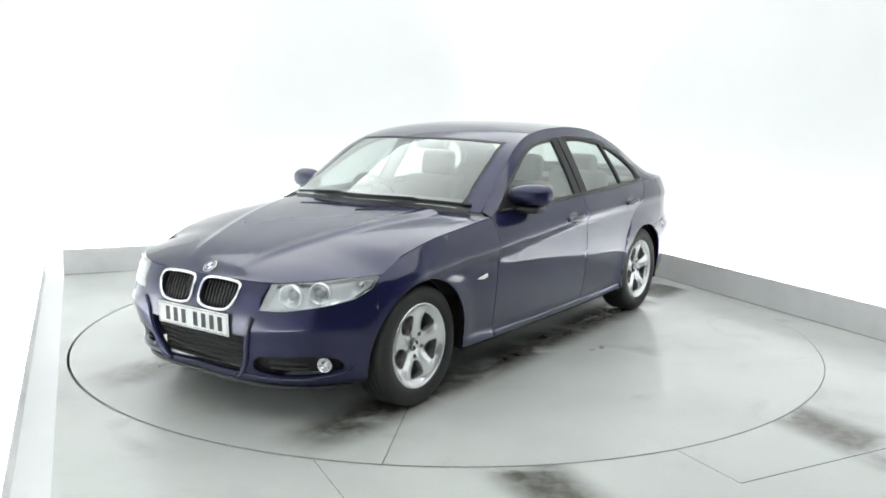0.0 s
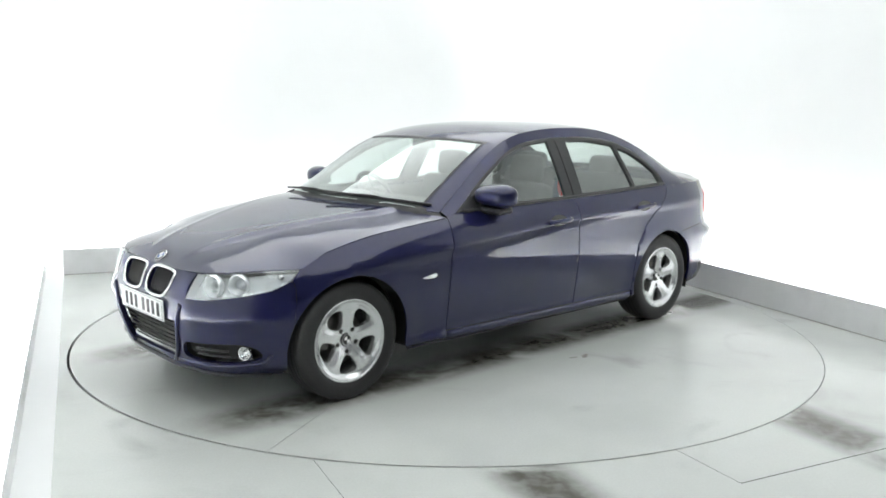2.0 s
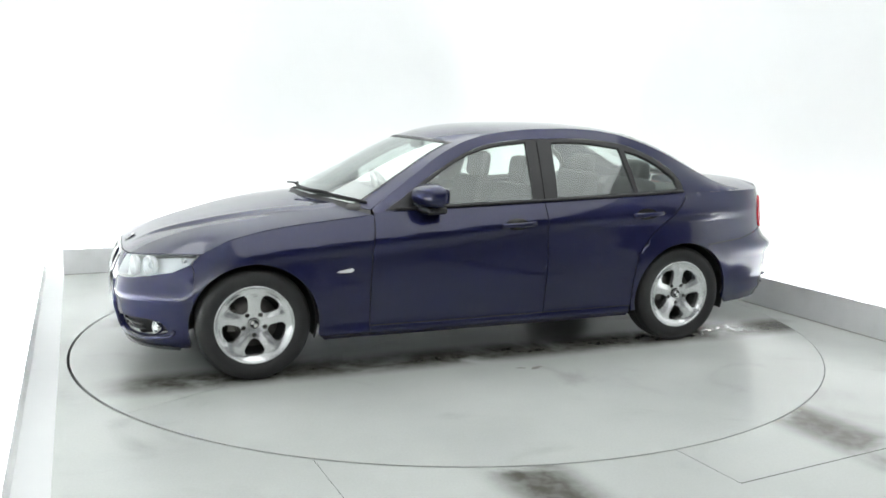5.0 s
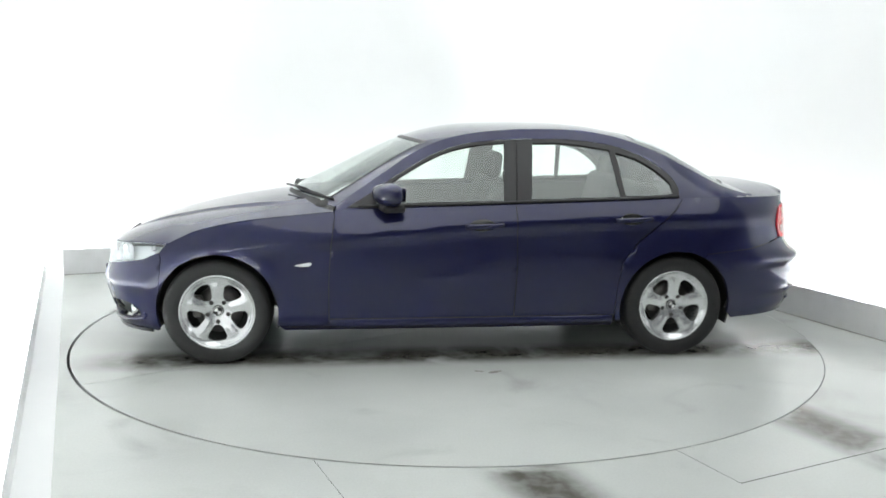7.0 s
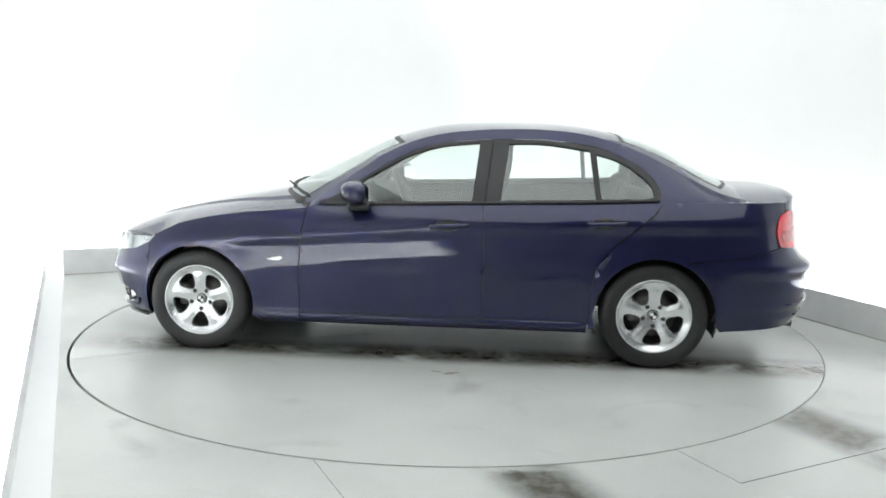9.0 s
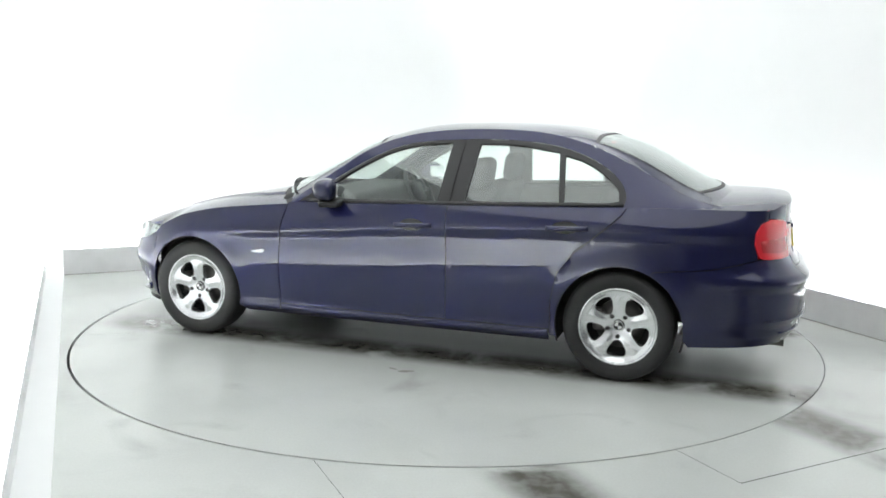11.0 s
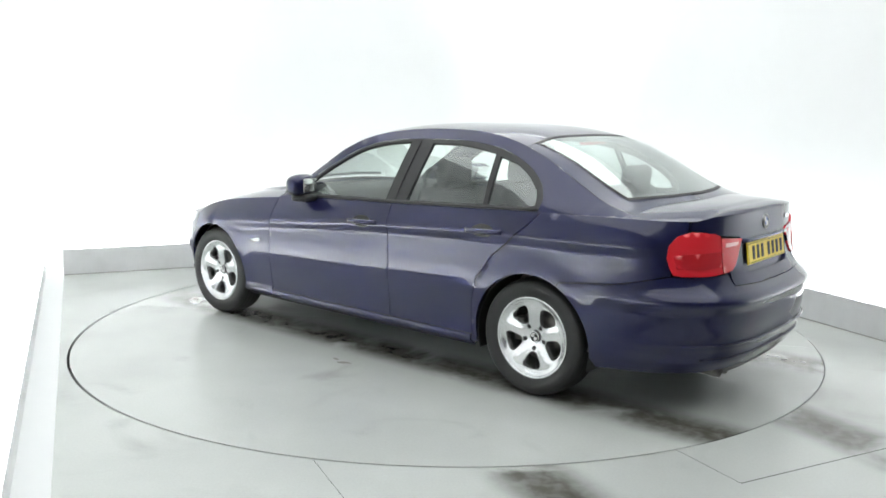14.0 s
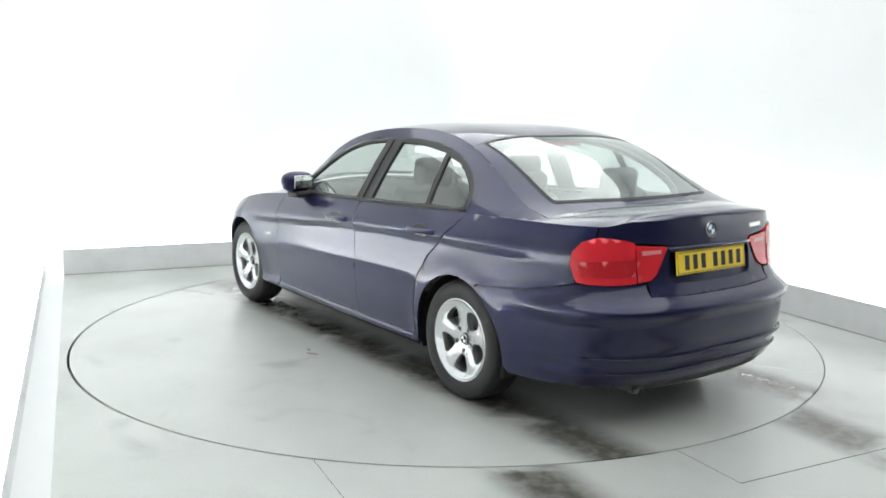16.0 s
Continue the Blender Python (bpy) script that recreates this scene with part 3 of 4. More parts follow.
def grid_bm(f, us, vs, lip=0.0, bm=None):
    b = bmesh.new()
    g = [[b.verts.new(f(u, v)) for v in vs] for u in us]
    for i in range(len(us) - 1):
        for j in range(len(vs) - 1):
            b.faces.new((g[i][j], g[i + 1][j], g[i + 1][j + 1], g[i][j + 1]))
    bmesh.ops.remove_doubles(b, verts=b.verts, dist=1e-5)
    bmesh.ops.recalc_face_normals(b, faces=b.faces)
    if sum(fc.normal.z * fc.calc_area() for fc in b.faces) < 0:
        bmesh.ops.reverse_faces(b, faces=b.faces)
    if lip:
        ed = [e for e in b.edges if len(e.link_faces) == 1]
        for e in ed:
            e.smooth = False
        nor = {v: v.normal.copy() for v in b.verts}
        low = {}
        for e in ed:
            for v in e.verts:
                if v not in low:
                    low[v] = b.verts.new(v.co - nor[v] * lip)
        for e in ed:
            lo = e.link_loops[0]
            p, q = lo.vert, lo.link_loop_next.vert
            b.faces.new((q, p, low[p], low[q]))
    return join(bm, b)


def span(a, c, n):
    return [a + (c - a) * i / n for i in range(n + 1)]


A_WING = ax(0.70, 0.905)


def bonnet_at(a, s):
    e = wall(abs(a), hood_edge_z(abs(a)))
    q = abs(a) / A_WING
    xc = e.x + 0.30 * q ** 5 - 0.0 * s
    zc = hood_c(xc)
    x = e.x + (xc - e.x) * (1 - s * s)
    z = e.z + (max(zc, e.z) - e.z) * (1 - abs(s) ** 3.3)
    y = e.y * s
    ridge = 0.20 + 0.36 * max(0.0, min(1.0, (2.0 - x) / 1.0))
    z += (0.011 / (1 + math.exp((abs(y) - ridge) / 0.014)) + 0.004 * math.exp(-((abs(y) - ridge + 0.02) / 0.03) ** 2) - 0.006) * max(0.0, min(1.0, (1.99 - x) / 0.2)) * (1 - s ** 8)
    return Vector((x, y, z - 0.002))


deck_edge_z = curve1((0.0, 1.012), (A_END - ry(0.5, 1.0), 1.006), *[(A_END - ax(x, belt_z(x)), belt_z(x) - 0.001) for x in span(-2.14, -1.40, 10)])
B_DECK = A_END - ax(-1.46, 0.985)


def deck_at(bb, s):
    e = wall(A_END - bb, deck_edge_z(bb))
    q = bb / B_DECK
    xc = e.x - 0.43 * q ** 5
    zc = e.z + (1.040 - e.z) * min(1.0, bb / 0.6)
    x = e.x + (xc - e.x) * (1 - s * s)
    z = e.z + (zc - e.z) * (1 - abs(s) ** (2.6 + 1.6 * (1 - q) ** 2))
    return Vector((x, e.y * s, z))


def plate_bm(w, h, t=0.008):
    return box_bm(t, w, h, 0.003)


def build_wheel(parent_name, mm):
    """A five-spoke alloy wheel on its tyre; the outer face looks to +y."""
    tyre = [(0.215, 0.085), (0.235, 0.1), (0.27, 0.104), (0.295, 0.098), (0.307, 0.085), (0.313, 0.06), (0.314, 0.03), (0.314, -0.03),
            (0.313, -0.06), (0.307, -0.085), (0.295, -0.098), (0.27, -0.104), (0.235, -0.1), (0.205, -0.085)]
    w = part("wheel", revolve_bm(tyre, 64), RUBBER_M, None, "worn black tyre on a five-spoke silver alloy wheel")
    w.name = "wheel"
    # near-black rings laid on the tread stand in for the grooves' shade
    b = bmesh.new()
    for gx in (-0.05, -0.018, 0.018, 0.05):
        revolve_bm([(0.3145, gx - 0.004), (0.316, gx - 0.003), (0.316, gx + 0.003), (0.3145, gx + 0.004)], 64, bm=b)
    part("groove_shade_rings", b, DARK_M, w)
    # barrel and lip
    rim = [(0.19, -0.08), (0.195, 0.03), (0.20, 0.06), (0.204, 0.083), (0.209, 0.092), (0.217, 0.096), (0.222, 0.09), (0.218, 0.08), (0.2, 0.05)]
    part("rim", revolve_bm(rim, 64), ALLOY_M, w)

    def dish(u, v):
        r = math.hypot(u, v)
        d = 0.058 + 0.024 * min(1.0, r / 0.19) ** 1.5 - 0.01 * max(0, 0.07 - r) / 0.07
        a = math.atan2(v, u)
        k = (a - radians(-90)) / radians(72)
        f = abs(k - round(k))          # 0.5 on a spoke's middle
        d += 0.010 * math.exp(-((f - 0.5) / 0.16) ** 2) * min(1, max(0, (r - 0.06) / 0.05)) * max(0, 1 - max(0, r - 0.15) / 0.05) + 0.010 * max(0, (r - 0.185) / 0.02)
        d -= 0.012 * math.exp(-(f / 0.22) ** 4) * math.exp(-((r - 0.18) / 0.012) ** 2)
        return Vector((u, d, v))

    outer = [(0.205 * math.cos(2 * math.pi * i / 72), 0.205 * math.sin(2 * math.pi * i / 72)) for i in range(72)]
    holes = []
    for k in range(5):
        c = radians(-90 + 72 * k)

        def pol(r, da):
            return (r * math.cos(c + radians(da)), r * math.sin(c + radians(da)))
        holes.append(spline_loop([pol(0.084, -10), pol(0.082, 10), pol(0.118, 20), pol(0.158, 22), pol(0.173, 18), pol(0.178, 3), pol(0.172, -14), pol(0.156, -19.5), pol(0.118, -18.5)], 0.012))
    for k in range(5):
        c = radians(-90 + 72 * k)
        holes.append([(0.062 * math.cos(c) + 0.0135 * math.cos(t * math.pi / 5), 0.062 * math.sin(c) + 0.0135 * math.sin(t * math.pi / 5)) for t in range(10)])
    b = sheet_bm(outer, 0.009, dish, lip=0.0, holes=holes)
    ext = [e for e in b.edges if len(e.link_faces) == 1]
    for e in ext:
        e.smooth = False
    if sum(f.normal.y for f in b.faces) < 0:
        bmesh.ops.reverse_faces(b, faces=b.faces)
    low = bmesh.ops.extrude_edge_only(b, edges=ext)
    for v in [g for g in low["geom"] if isinstance(g, bmesh.types.BMVert)]:
        v.co.y -= 0.035
    part("spokes", b, ALLOY_M, w, "five broad silver alloy spokes")
    part("hub_cap", revolve_bm([(0, 0.063), (0.022, 0.063), (0.03, 0.061), (0.034, 0.052), (0.034, 0.03)], 32), GLOSSBLACK_M, w, "black and white hub cap")
    for k in range(4):
        part("roundel_quarter", revolve_bm([(0.0, 0.0645), (0.019, 0.0645)], 8, a0=k * math.pi / 2, a1=(k + 1) * math.pi / 2), GLOSSBLACK_M if k % 2 else WHITE_M, w)
    part("hub_ring", revolve_bm([(0.026, 0.0632), (0.0275, 0.065), (0.030, 0.0635)], 32), CHROME_M, w)
    part("brake_disc", revolve_bm([(0.05, -0.005), (0.14, -0.005), (0.14, -0.025), (0.05, -0.025)], 48), STEEL_M, w)
    # near-black disc: the shade behind the spokes is put into its colour
    part("spoke_shade_disc", revolve_bm([(0.0, -0.04), (0.195, -0.04)], 48), DARK_M, w)
    bb = box_bm(0.06, 0.06, 0.13, 0.015, (0.12, 0.005, 0.02))
    part("brake_caliper", bb, STEEL_M, w)
    for k in range(5):
        c = radians(-90 + 72 * k)
        b = revolve_bm([(0.0, 0.040), (0.008, 0.040), (0.009, 0.03)], 6)
        part("wheel_bolt", b, STEEL_M, w, m=Matrix.Translation((0.062 * math.cos(c), 0, 0.062 * math.sin(c))))
    return w


def seat(parent, x, y, z0, rear=False):
    """One seat: cushion, back and head restraint."""
    s = part("seat", box_bm(0.5, 0.5, 0.2, 0.06, (0, 0, 0.1), 3), CLOTH_M, parent, "dark cloth seat", m=pose(x, y, z0))
    part("seat_back", box_bm(0.14, 0.48, 0.56, 0.05, (-0.24, 0, 0.42), 3, Matrix.Rotation(radians(-16), 4, "Y")), CLOTH_M, s)
    hx = -0.345 if not rear else -0.33
    hz = 0.78 if not rear else 0.72
    part("headrest", box_bm(0.10, 0.27, 0.19, 0.045, (hx, 0, hz), 3, Matrix.Rotation(radians(-8), 4, "Y")), CLOTH_M, s)
    for dy in (-0.06, 0.06):
        part("headrest_post", tube_bm([(hx + 0.02, dy, hz - 0.2), (hx, dy, hz)], 0.007), CHROME_M, s)
    return s


def build_car():
    car = empty("car", "dark navy metallic four-door saloon car standing on the turntable", "car")

    def both(name, poly, step, surf, mat, label="", lip=0.012, out=0.0, holes=(), parent=None):
        obs = []
        for sd in (1, -1):
            b = sheet_bm(poly, step, surf, sd, lip, out, holes)
            obs.append(part(name, b, mat, parent[(1 - sd) // 2] if parent else car, label))
        return obs

    G = 0.0025     # half a shut gap
    # --- body sides
    wing_edge = X(*[(x, wing_top(x) - G) for x in span(1.655, 0.70, 14)])
    wing = X((0.735 + G, 0.235)) + X((1.032, 0.235)) + arch(AXLE, 190, 22) + X((1.695, 0.56), (1.69, 0.63), (1.70, 0.668), (1.665, 0.712)) + wing_edge + X((0.70 + G, 0.86), (0.72 + G, 0.72), (0.735 + G, 0.5))
    wings = both("front_wing", dense(wing, 0.03), 0.03, wall, PAINT_M)
    doorF = X(*[(x, belt_z(x) - G) for x in span(0.70 - G, -0.37 + G, 14)]) + X((-0.38 + G, 0.6), (-0.37 + G, 0.275), (0.735 - G, 0.275), (0.735 - G, 0.5), (0.72 - G, 0.72), (0.70 - G, 0.86))
    fd = both("front_door", dense(doorF, 0.03), 0.03, wall, PAINT_M)
    doorR = X(*[(x, belt_z(x) - G) for x in span(-0.37 - G, -1.40, 12)]) + X((-1.36, 0.93), (-1.27, 0.85), (-1.13, 0.735), (-1.03, 0.60), (-1.00, 0.45), (-0.995, 0.275), (-0.37 - G, 0.275), (-0.38 - G, 0.6))
    rd = both("rear_door", dense(doorR, 0.03), 0.03, wall, PAINT_M)
    lamp_front = [(-2.086, 0.750), (-2.068, 0.81), (-2.072, 0.87), (-2.096, 0.912), (-2.128, 0.934)]
    q_arch = [p for p in arch(-AXLE, 118, -12 + 0, n=40)]
    quarter = X(*[(x, belt_z(x)) for x in span(-1.405, -2.12, 12)]) + X((-2.13, 0.975), (-2.13, 0.94)) + X(*lamp_front[::-1]) + X((-2.09, 0.727), (-1.85, 0.674), (-1.56, 0.648)) + q_arch + X((-1.0, 0.235), (-0.995 - 2 * G, 0.275), (-1.00 - 2 * G, 0.45), (-1.03 - 2 * G, 0.60), (-1.13 - 2 * G, 0.73), (-1.27 - 2 * G, 0.845), (-1.365, 0.925))
    both("rear_quarter", dense(quarter, 0.03), 0.03, wall, PAINT_M)
    sill = X((0.735, 0.27), (-0.985, 0.27), (-0.99, 0.2), (0.99, 0.2), (1.02, 0.231), (0.735, 0.231))
    both("sill", dense(sill, 0.03), 0.03, wall, PAINT_M)

    # --- inner shell behind the gaps, near-black so their shade is in its colour
    shell = X(*[(x, belt_z(x) - 0.02) for x in span(0.60, -2.0, 14)]) + X((-2.0, 0.3), (-1.71, 0.3)) + arch(-AXLE, 172, -5, ARCH_R + 0.004) + X((-0.98, 0.22), (0.98, 0.22)) + arch(AXLE, 185, 8, ARCH_R + 0.004) + X((1.78, 0.3), (1.85, 0.56), (1.70, 0.64), (1.5, 0.74), (1.22, 0.81), (0.9, 0.85))
    both("gap_shade_shell", dense(shell, 0.05), 0.06, wall, DARK_M, lip=0.0, out=-0.016)
    for sd in (1, -1):
        for cx in (AXLE, -AXLE):
            b = revolve_bm([(ARCH_R + 0.012, 0.40 * sd), (ARCH_R + 0.012, (0.77 if cx > 0 else 0.84) * sd), (ARCH_R - 0.001, (0.775 if cx > 0 else 0.85) * sd)], 40, a0=radians(-18), a1=radians(198))
            part("wheel_arch_liner", b, DARK_M, car, m=Matrix.Translation((cx, 0, HUB_Z)))
    for size, at in (((1.9, 1.62, 0.3), (0, 0, 0.34)), ((0.9, 0.9, 0.36), (1.4, 0, 0.44)), ((1.2, 0.9, 0.45), (-1.55, 0, 0.5)), ((0.35, 1.2, 0.2), (-2.0, 0, 0.38)),
                     ((0.3, 0.84, 0.42), (1.82, 0, 0.42)), ((0.3, 1.3, 0.25), (1.66, 0, 0.40))):
        part("underbody_panel", box_bm(*size, 0.02, at), DARK_M, car, "dark underside panel", smooth=False)

    # --- front bumper with its openings
    lampb = [(0.43, 0.566), (0.55, 0.570), (0.66, 0.588)]
    LB = FY(*lampb) + X((1.80, 0.622), (1.715, 0.662))
    LT = FY((0.455, 0.684), (0.55, 0.694), (0.64, 0.704)) + X((1.80, 0.715), (1.665, 0.714))
    halfb = FY((0.447, 0.686), (0.425, 0.62)) + LB + X((1.702, 0.663), (1.693, 0.63), (1.698, 0.55)) + arch(AXLE, 21, -17, n=14) + X((1.73, 0.19)) + FY((0.6, 0.185), (0.3, 0.18))
    ctr = [(fy(y, 0.685), 0.686) for y in span(-0.40, 0.40, 16)]
    bumper = ctr + halfb + [(-a, z) for a, z in halfb[::-1]]
    kid = [(0.028, 0.60), (0.036, 0.665), (0.09, 0.681), (0.23, 0.679), (0.283, 0.665), (0.282, 0.61), (0.24, 0.556), (0.17, 0.542), (0.08, 0.545), (0.036, 0.562)]

    def loop_fy(pts, sg=1, step=0.015):
        ps = spline_loop([(y * sg, z) for y, z in pts], step)
        return [(fy(y, z), z) for y, z in ps]
    kids = [loop_fy(kid, 1), loop_fy(kid, -1)]
    intake = spline_loop([(-0.345, 0.44), (0.345, 0.44), (0.33, 0.36), (0.27, 0.235), (-0.27, 0.235), (-0.33, 0.36)], 0.03, sharp=(0, 1, 3, 4))
    intake = [(fy(y, z), z) for y, z in intake]
    side_in = [(0.40, 0.335), (0.375, 0.27), (0.48, 0.25), (0.66, 0.256), (0.735, 0.285), (0.73, 0.335), (0.68, 0.358), (0.55, 0.352)]
    ins = [loop_fy(side_in, 1), loop_fy(side_in, -1)]

    def front_bump(a, z):
        """The front bumper stands out in a rounded shoulder below each lamp."""
        p = wall(a, z)
        k = max(0.0, min(1.0, (abs(p.y) - 0.36) / 0.14)) * max(0.0, min(1.0, (p.x - 1.70) / 0.1))
        n = 0.022 * k * k * (3 - 2 * k) * math.exp(-((z - 0.478) / 0.05) ** 2)
        return p + Vector((p.x - 1.1, p.y * 0.7, 0)).normalized() * n
    bum = part("front_bumper", sheet_bm(dense(bumper, 0.025), 0.025, front_bump, 1, 0.02, 0, [*kids, intake, *ins]), PAINT_M, car)

    for lp, sg in ((kids[0], 1), (kids[1], -1)):
        k = part("grille", sheet_bm(lp, 0.04, wall, 1, 0, -0.035), BLACK_M, car, "black kidney grille with chrome surround")
        ring = [wall(a, z) for a, z in lp]
        ring = [p + Vector((0.003, 0, 0)) for p in ring]
        part("grille_surround", tube_bm(ring, 0.0085, 8, closed=True), CHROME_M, k, "chrome surround")
        for i in range(9):
            y = sg * (0.062 + 0.023 * i)
            zs = [z for a, z in lp if abs(abs(wall(a, z).y) - abs(y)) < 0.012]
            if len(zs) > 1:
                zl, zh = min(zs) + 0.004, max(zs) - 0.004
                pts = [wall(fy(y, z), z) - Vector((0.014, 0, 0)) for z in span(zl, zh, 5)]
                part("grille_slat", tube_bm(pts, 0.0045, 6), GLOSSBLACK_M, k)
    ik = part("lower_grille", sheet_bm(intake, 0.05, wall, 1, 0, -0.06), DARK_M, car, "black lower air intake")
    for i in range(7):
        z = 0.255 + 0.026 * i
        ww = 0.27 + 0.07 * (z - 0.235) / 0.2
        part("intake_bar", tube_bm([wall(fy(y, z), z) - Vector((0.035, 0, 0)) for y in span(-ww, ww, 10)], 0.005, 6), DARK_M, ik)
    for lp, sg in ((ins[0], 1), (ins[1], -1)):
        k = part("side_intake", sheet_bm(lp, 0.04, wall, 1, 0, -0.045), DARK_M, car, "black side air intake")
        for z in (0.285, 0.315):
            part("intake_bar", tube_bm([wall(fy(sg * y, z), z) - Vector((0.02, 0, 0)) for y in span(0.45, 0.62, 5)], 0.006, 6), BLACK_M, k)
        p = wall(fy(sg * 0.672, 0.303), 0.303)
        fm = Matrix.Translation(p - Vector((0.034, 0.006 * sg, 0))) @ Matrix.Rotation(radians(22 * sg - 90), 4, "Z")
        f = part("fog_lamp", revolve_bm([(0.0, -0.02), (0.016, -0.016), (0.029, 0.0), (0.033, 0.008), (0.037, 0.004), (0.037, -0.02)], 32), CHROME_M, car, "round fog lamp", m=fm)
        part("lens", revolve_bm([(0, 0.012), (0.016, 0.0105), (0.031, 0.006)], 32), LENS_M, f)
        part("bulb", revolve_bm([(0, -0.004), (0.012, -0.006), (0.012, -0.018)], 16), CHROME_M, f)
    # painted blades beside the lower intake, and the lip under the side intakes
    for sg in (1, -1):
        pts = [wall(fy(sg * y, z), z) + Vector((0.001, 0, 0)) for y, z in spline_loop([(0.40, 0.53), (0.372, 0.47), (0.362, 0.40), (0.335, 0.31), (0.285, 0.235), (0.25, 0.215)], 0.02, closed=False)]
        part("bumper_blade", tube_bm(pts, 0.014, 8), PAINT_M, bum)
        pts = [wall(fy(sg * y, z), z) + Vector((0.001, 0, 0)) for y, z in spline_loop([(0.30, 0.232), (0.45, 0.232), (0.6, 0.236), (0.74, 0.262), (0.765, 0.30)], 0.02, closed=False)]
        part("bumper_lip", tube_bm(pts, 0.011, 8), PAINT_M, bum)
    # splitter edge
    part("front_lip", tube_bm([wall(fy(y, 0.19), 0.19) + Vector((0.002, 0, -0.004)) for y in span(-0.72, 0.72, 30)], 0.011, 8), BLACK_M, car)

    # --- headlights
    for sg in (1, -1):
        lp = [(a * sg, z) for a, z in dense(LT + LB[::-1], 0.025)]
        h = part("headlight", sheet_bm(lp, 0.04, wall, 1, 0.0, -0.05), SILVERLAMP_M, car, "clear-lensed headlight with twin round reflectors")
        part("lens", sheet_bm(lp, 0.03, wall, 1, 0.012, 0.001), LENS_M, h)
        edge = [wall(a, z) for a, z in lp]
        b = bmesh.new()
        r0 = [b.verts.new(p) for p in edge]
        r1 = [b.verts.new(p + Vector((-0.05, -0.03 * sg * (p.y * sg > 0.6), 0))) for p in edge]
        for i in range(len(r0)):
            j = (i + 1) % len(r0)
            b.faces.new((r0[i], r0[j], r1[j], r1[i]))
        part("housing", b, CLEARLAMP_M, h)
        for y, z, r in ((0.555, 0.634, 0.052), (0.665, 0.648, 0.047)):
            p = wall(fy(sg * y, z), z)
            ang = radians((14 if y < 0.6 else 30) * sg - 90)
            mm = Matrix.Translation(p + Vector((-0.026, -0.008 * sg, 0))) @ Matrix.Rotation(ang, 4, "Z")
            u = part("reflector", revolve_bm([(0, -0.03), (0.02, -0.026), (r * 0.8, -0.008), (r, 0.012), (r + 0.006, 0.012), (r + 0.006, -0.02)], 32), SATIN_M, h, "round silver reflector", m=mm)
            part("projector_lens", revolve_bm([(0, 0.004), (0.014, 0.0), (0.024, -0.012), (0.026, -0.02)], 24), LAMPLENS_M, u)
        p = wall(ax(1.765, 0.68) * sg, 0.68)
        part("indicator_bulb", revolve_bm([(0, 0.016), (0.012, 0.01), (0.018, 0)], 16), CHROME_M, h, m=Matrix.Translation(p + Vector((-0.03, -0.02 * sg, 0))) @ Matrix.Rotation(radians(45 * sg - 90), 4, "Z"))

    # --- bonnet, roof, boot lid
    WS_TOP, BL_TOP, BL_END = 0.125, -1.185, -1.70

    def ws_edge(xe):
        return 0.875

    def bl_edge(xe):
        return 0.88 - 0.07 * max(0.0, min(1.0, (BL_TOP - xe) / (BL_TOP - BL_END)))

    part("bonnet", grid_bm(bonnet_at, [A_WING * (i / 60) ** 0.8 for i in range(1, 61)], span(-1, 1, 96), 0.012), PAINT_M, car, "navy bonnet with two raised creases")
    part("roof", grid_bm(top, span(WS_TOP - 0.012, BL_TOP + 0.012, 44), span(-1, 1, 40), 0.012), PAINT_M, car)
    part("headliner", grid_bm(lambda u, v: top(u, v) - Vector((0, 0, 0.025)), span(WS_TOP - 0.03, BL_TOP + 0.03, 14), span(-0.94, 0.94, 14)), LINER_M, car)
    ws = part("windscreen", grid_bm(lambda u, v: top(u, v * ws_edge(u)), span(0.685, WS_TOP, 30), span(-1, 1, 30)), GLASS_M, car, "clear green-tinted windscreen")
    ws.visible_shadow = False
    part("windscreen_seal", grid_bm(lambda u, v: top(u, v) + Vector((0.002, 0, 0.002)), span(WS_TOP + 0.010, WS_TOP - 0.014, 2), span(-0.9, 0.9, 20)), BLACK_M, ws)
    bl = part("rear_window", grid_bm(lambda u, v: top(u, v * bl_edge(u)), span(BL_TOP, BL_END, 26), span(-1, 1, 30)), GLASS_M, car, "green-tinted rear window")
    bl.visible_shadow = False
    part("rear_window_seal", grid_bm(lambda u, v: top(u, v) + Vector((-0.002, 0, 0.002)), span(BL_TOP + 0.014, BL_TOP - 0.008, 2), span(-0.9, 0.9, 20)), BLACK_M, bl)
    part("rear_window_seal", grid_bm(lambda u, v: top(u, v * 0.82) + Vector((-0.001, 0, 0.003)), span(BL_END + 0.008, BL_END - 0.012, 2), span(-1, 1, 20)), BLACK_M, bl)
    part("rear_deck_strip", grid_bm(lambda u, v: top(u, v * 0.83), span(BL_END - 0.004, -1.84, 8), span(-1, 1, 24)), PAINT_M, car)
    for sg in (1, -1):
        rim = lambda edge, lo, hi, up: (lambda u, v: top(u, sg * (edge(u) + (1 - edge(u)) * (lo + (hi - lo) * v))) + Vector((0, 0, up)))
        part("a_pillar", grid_bm(rim(ws_edge, 0.015, 1.0, 0), span(0.70, WS_TOP - 0.012, 24), span(0, 1, 8), 0.012), PAINT_M, car)
        part("c_pillar", grid_bm(rim(bl_edge, 0.015, 1.0, 0), span(BL_TOP + 0.010, -2.03, 38), span(0, 1, 10), 0.0), PAINT_M, car)
        part("rear_window_seal", grid_bm(rim(bl_edge, -0.09, 0.05, 0.003), span(BL_TOP, BL_END, 20), span(0, 1, 2)), BLACK_M, bl)
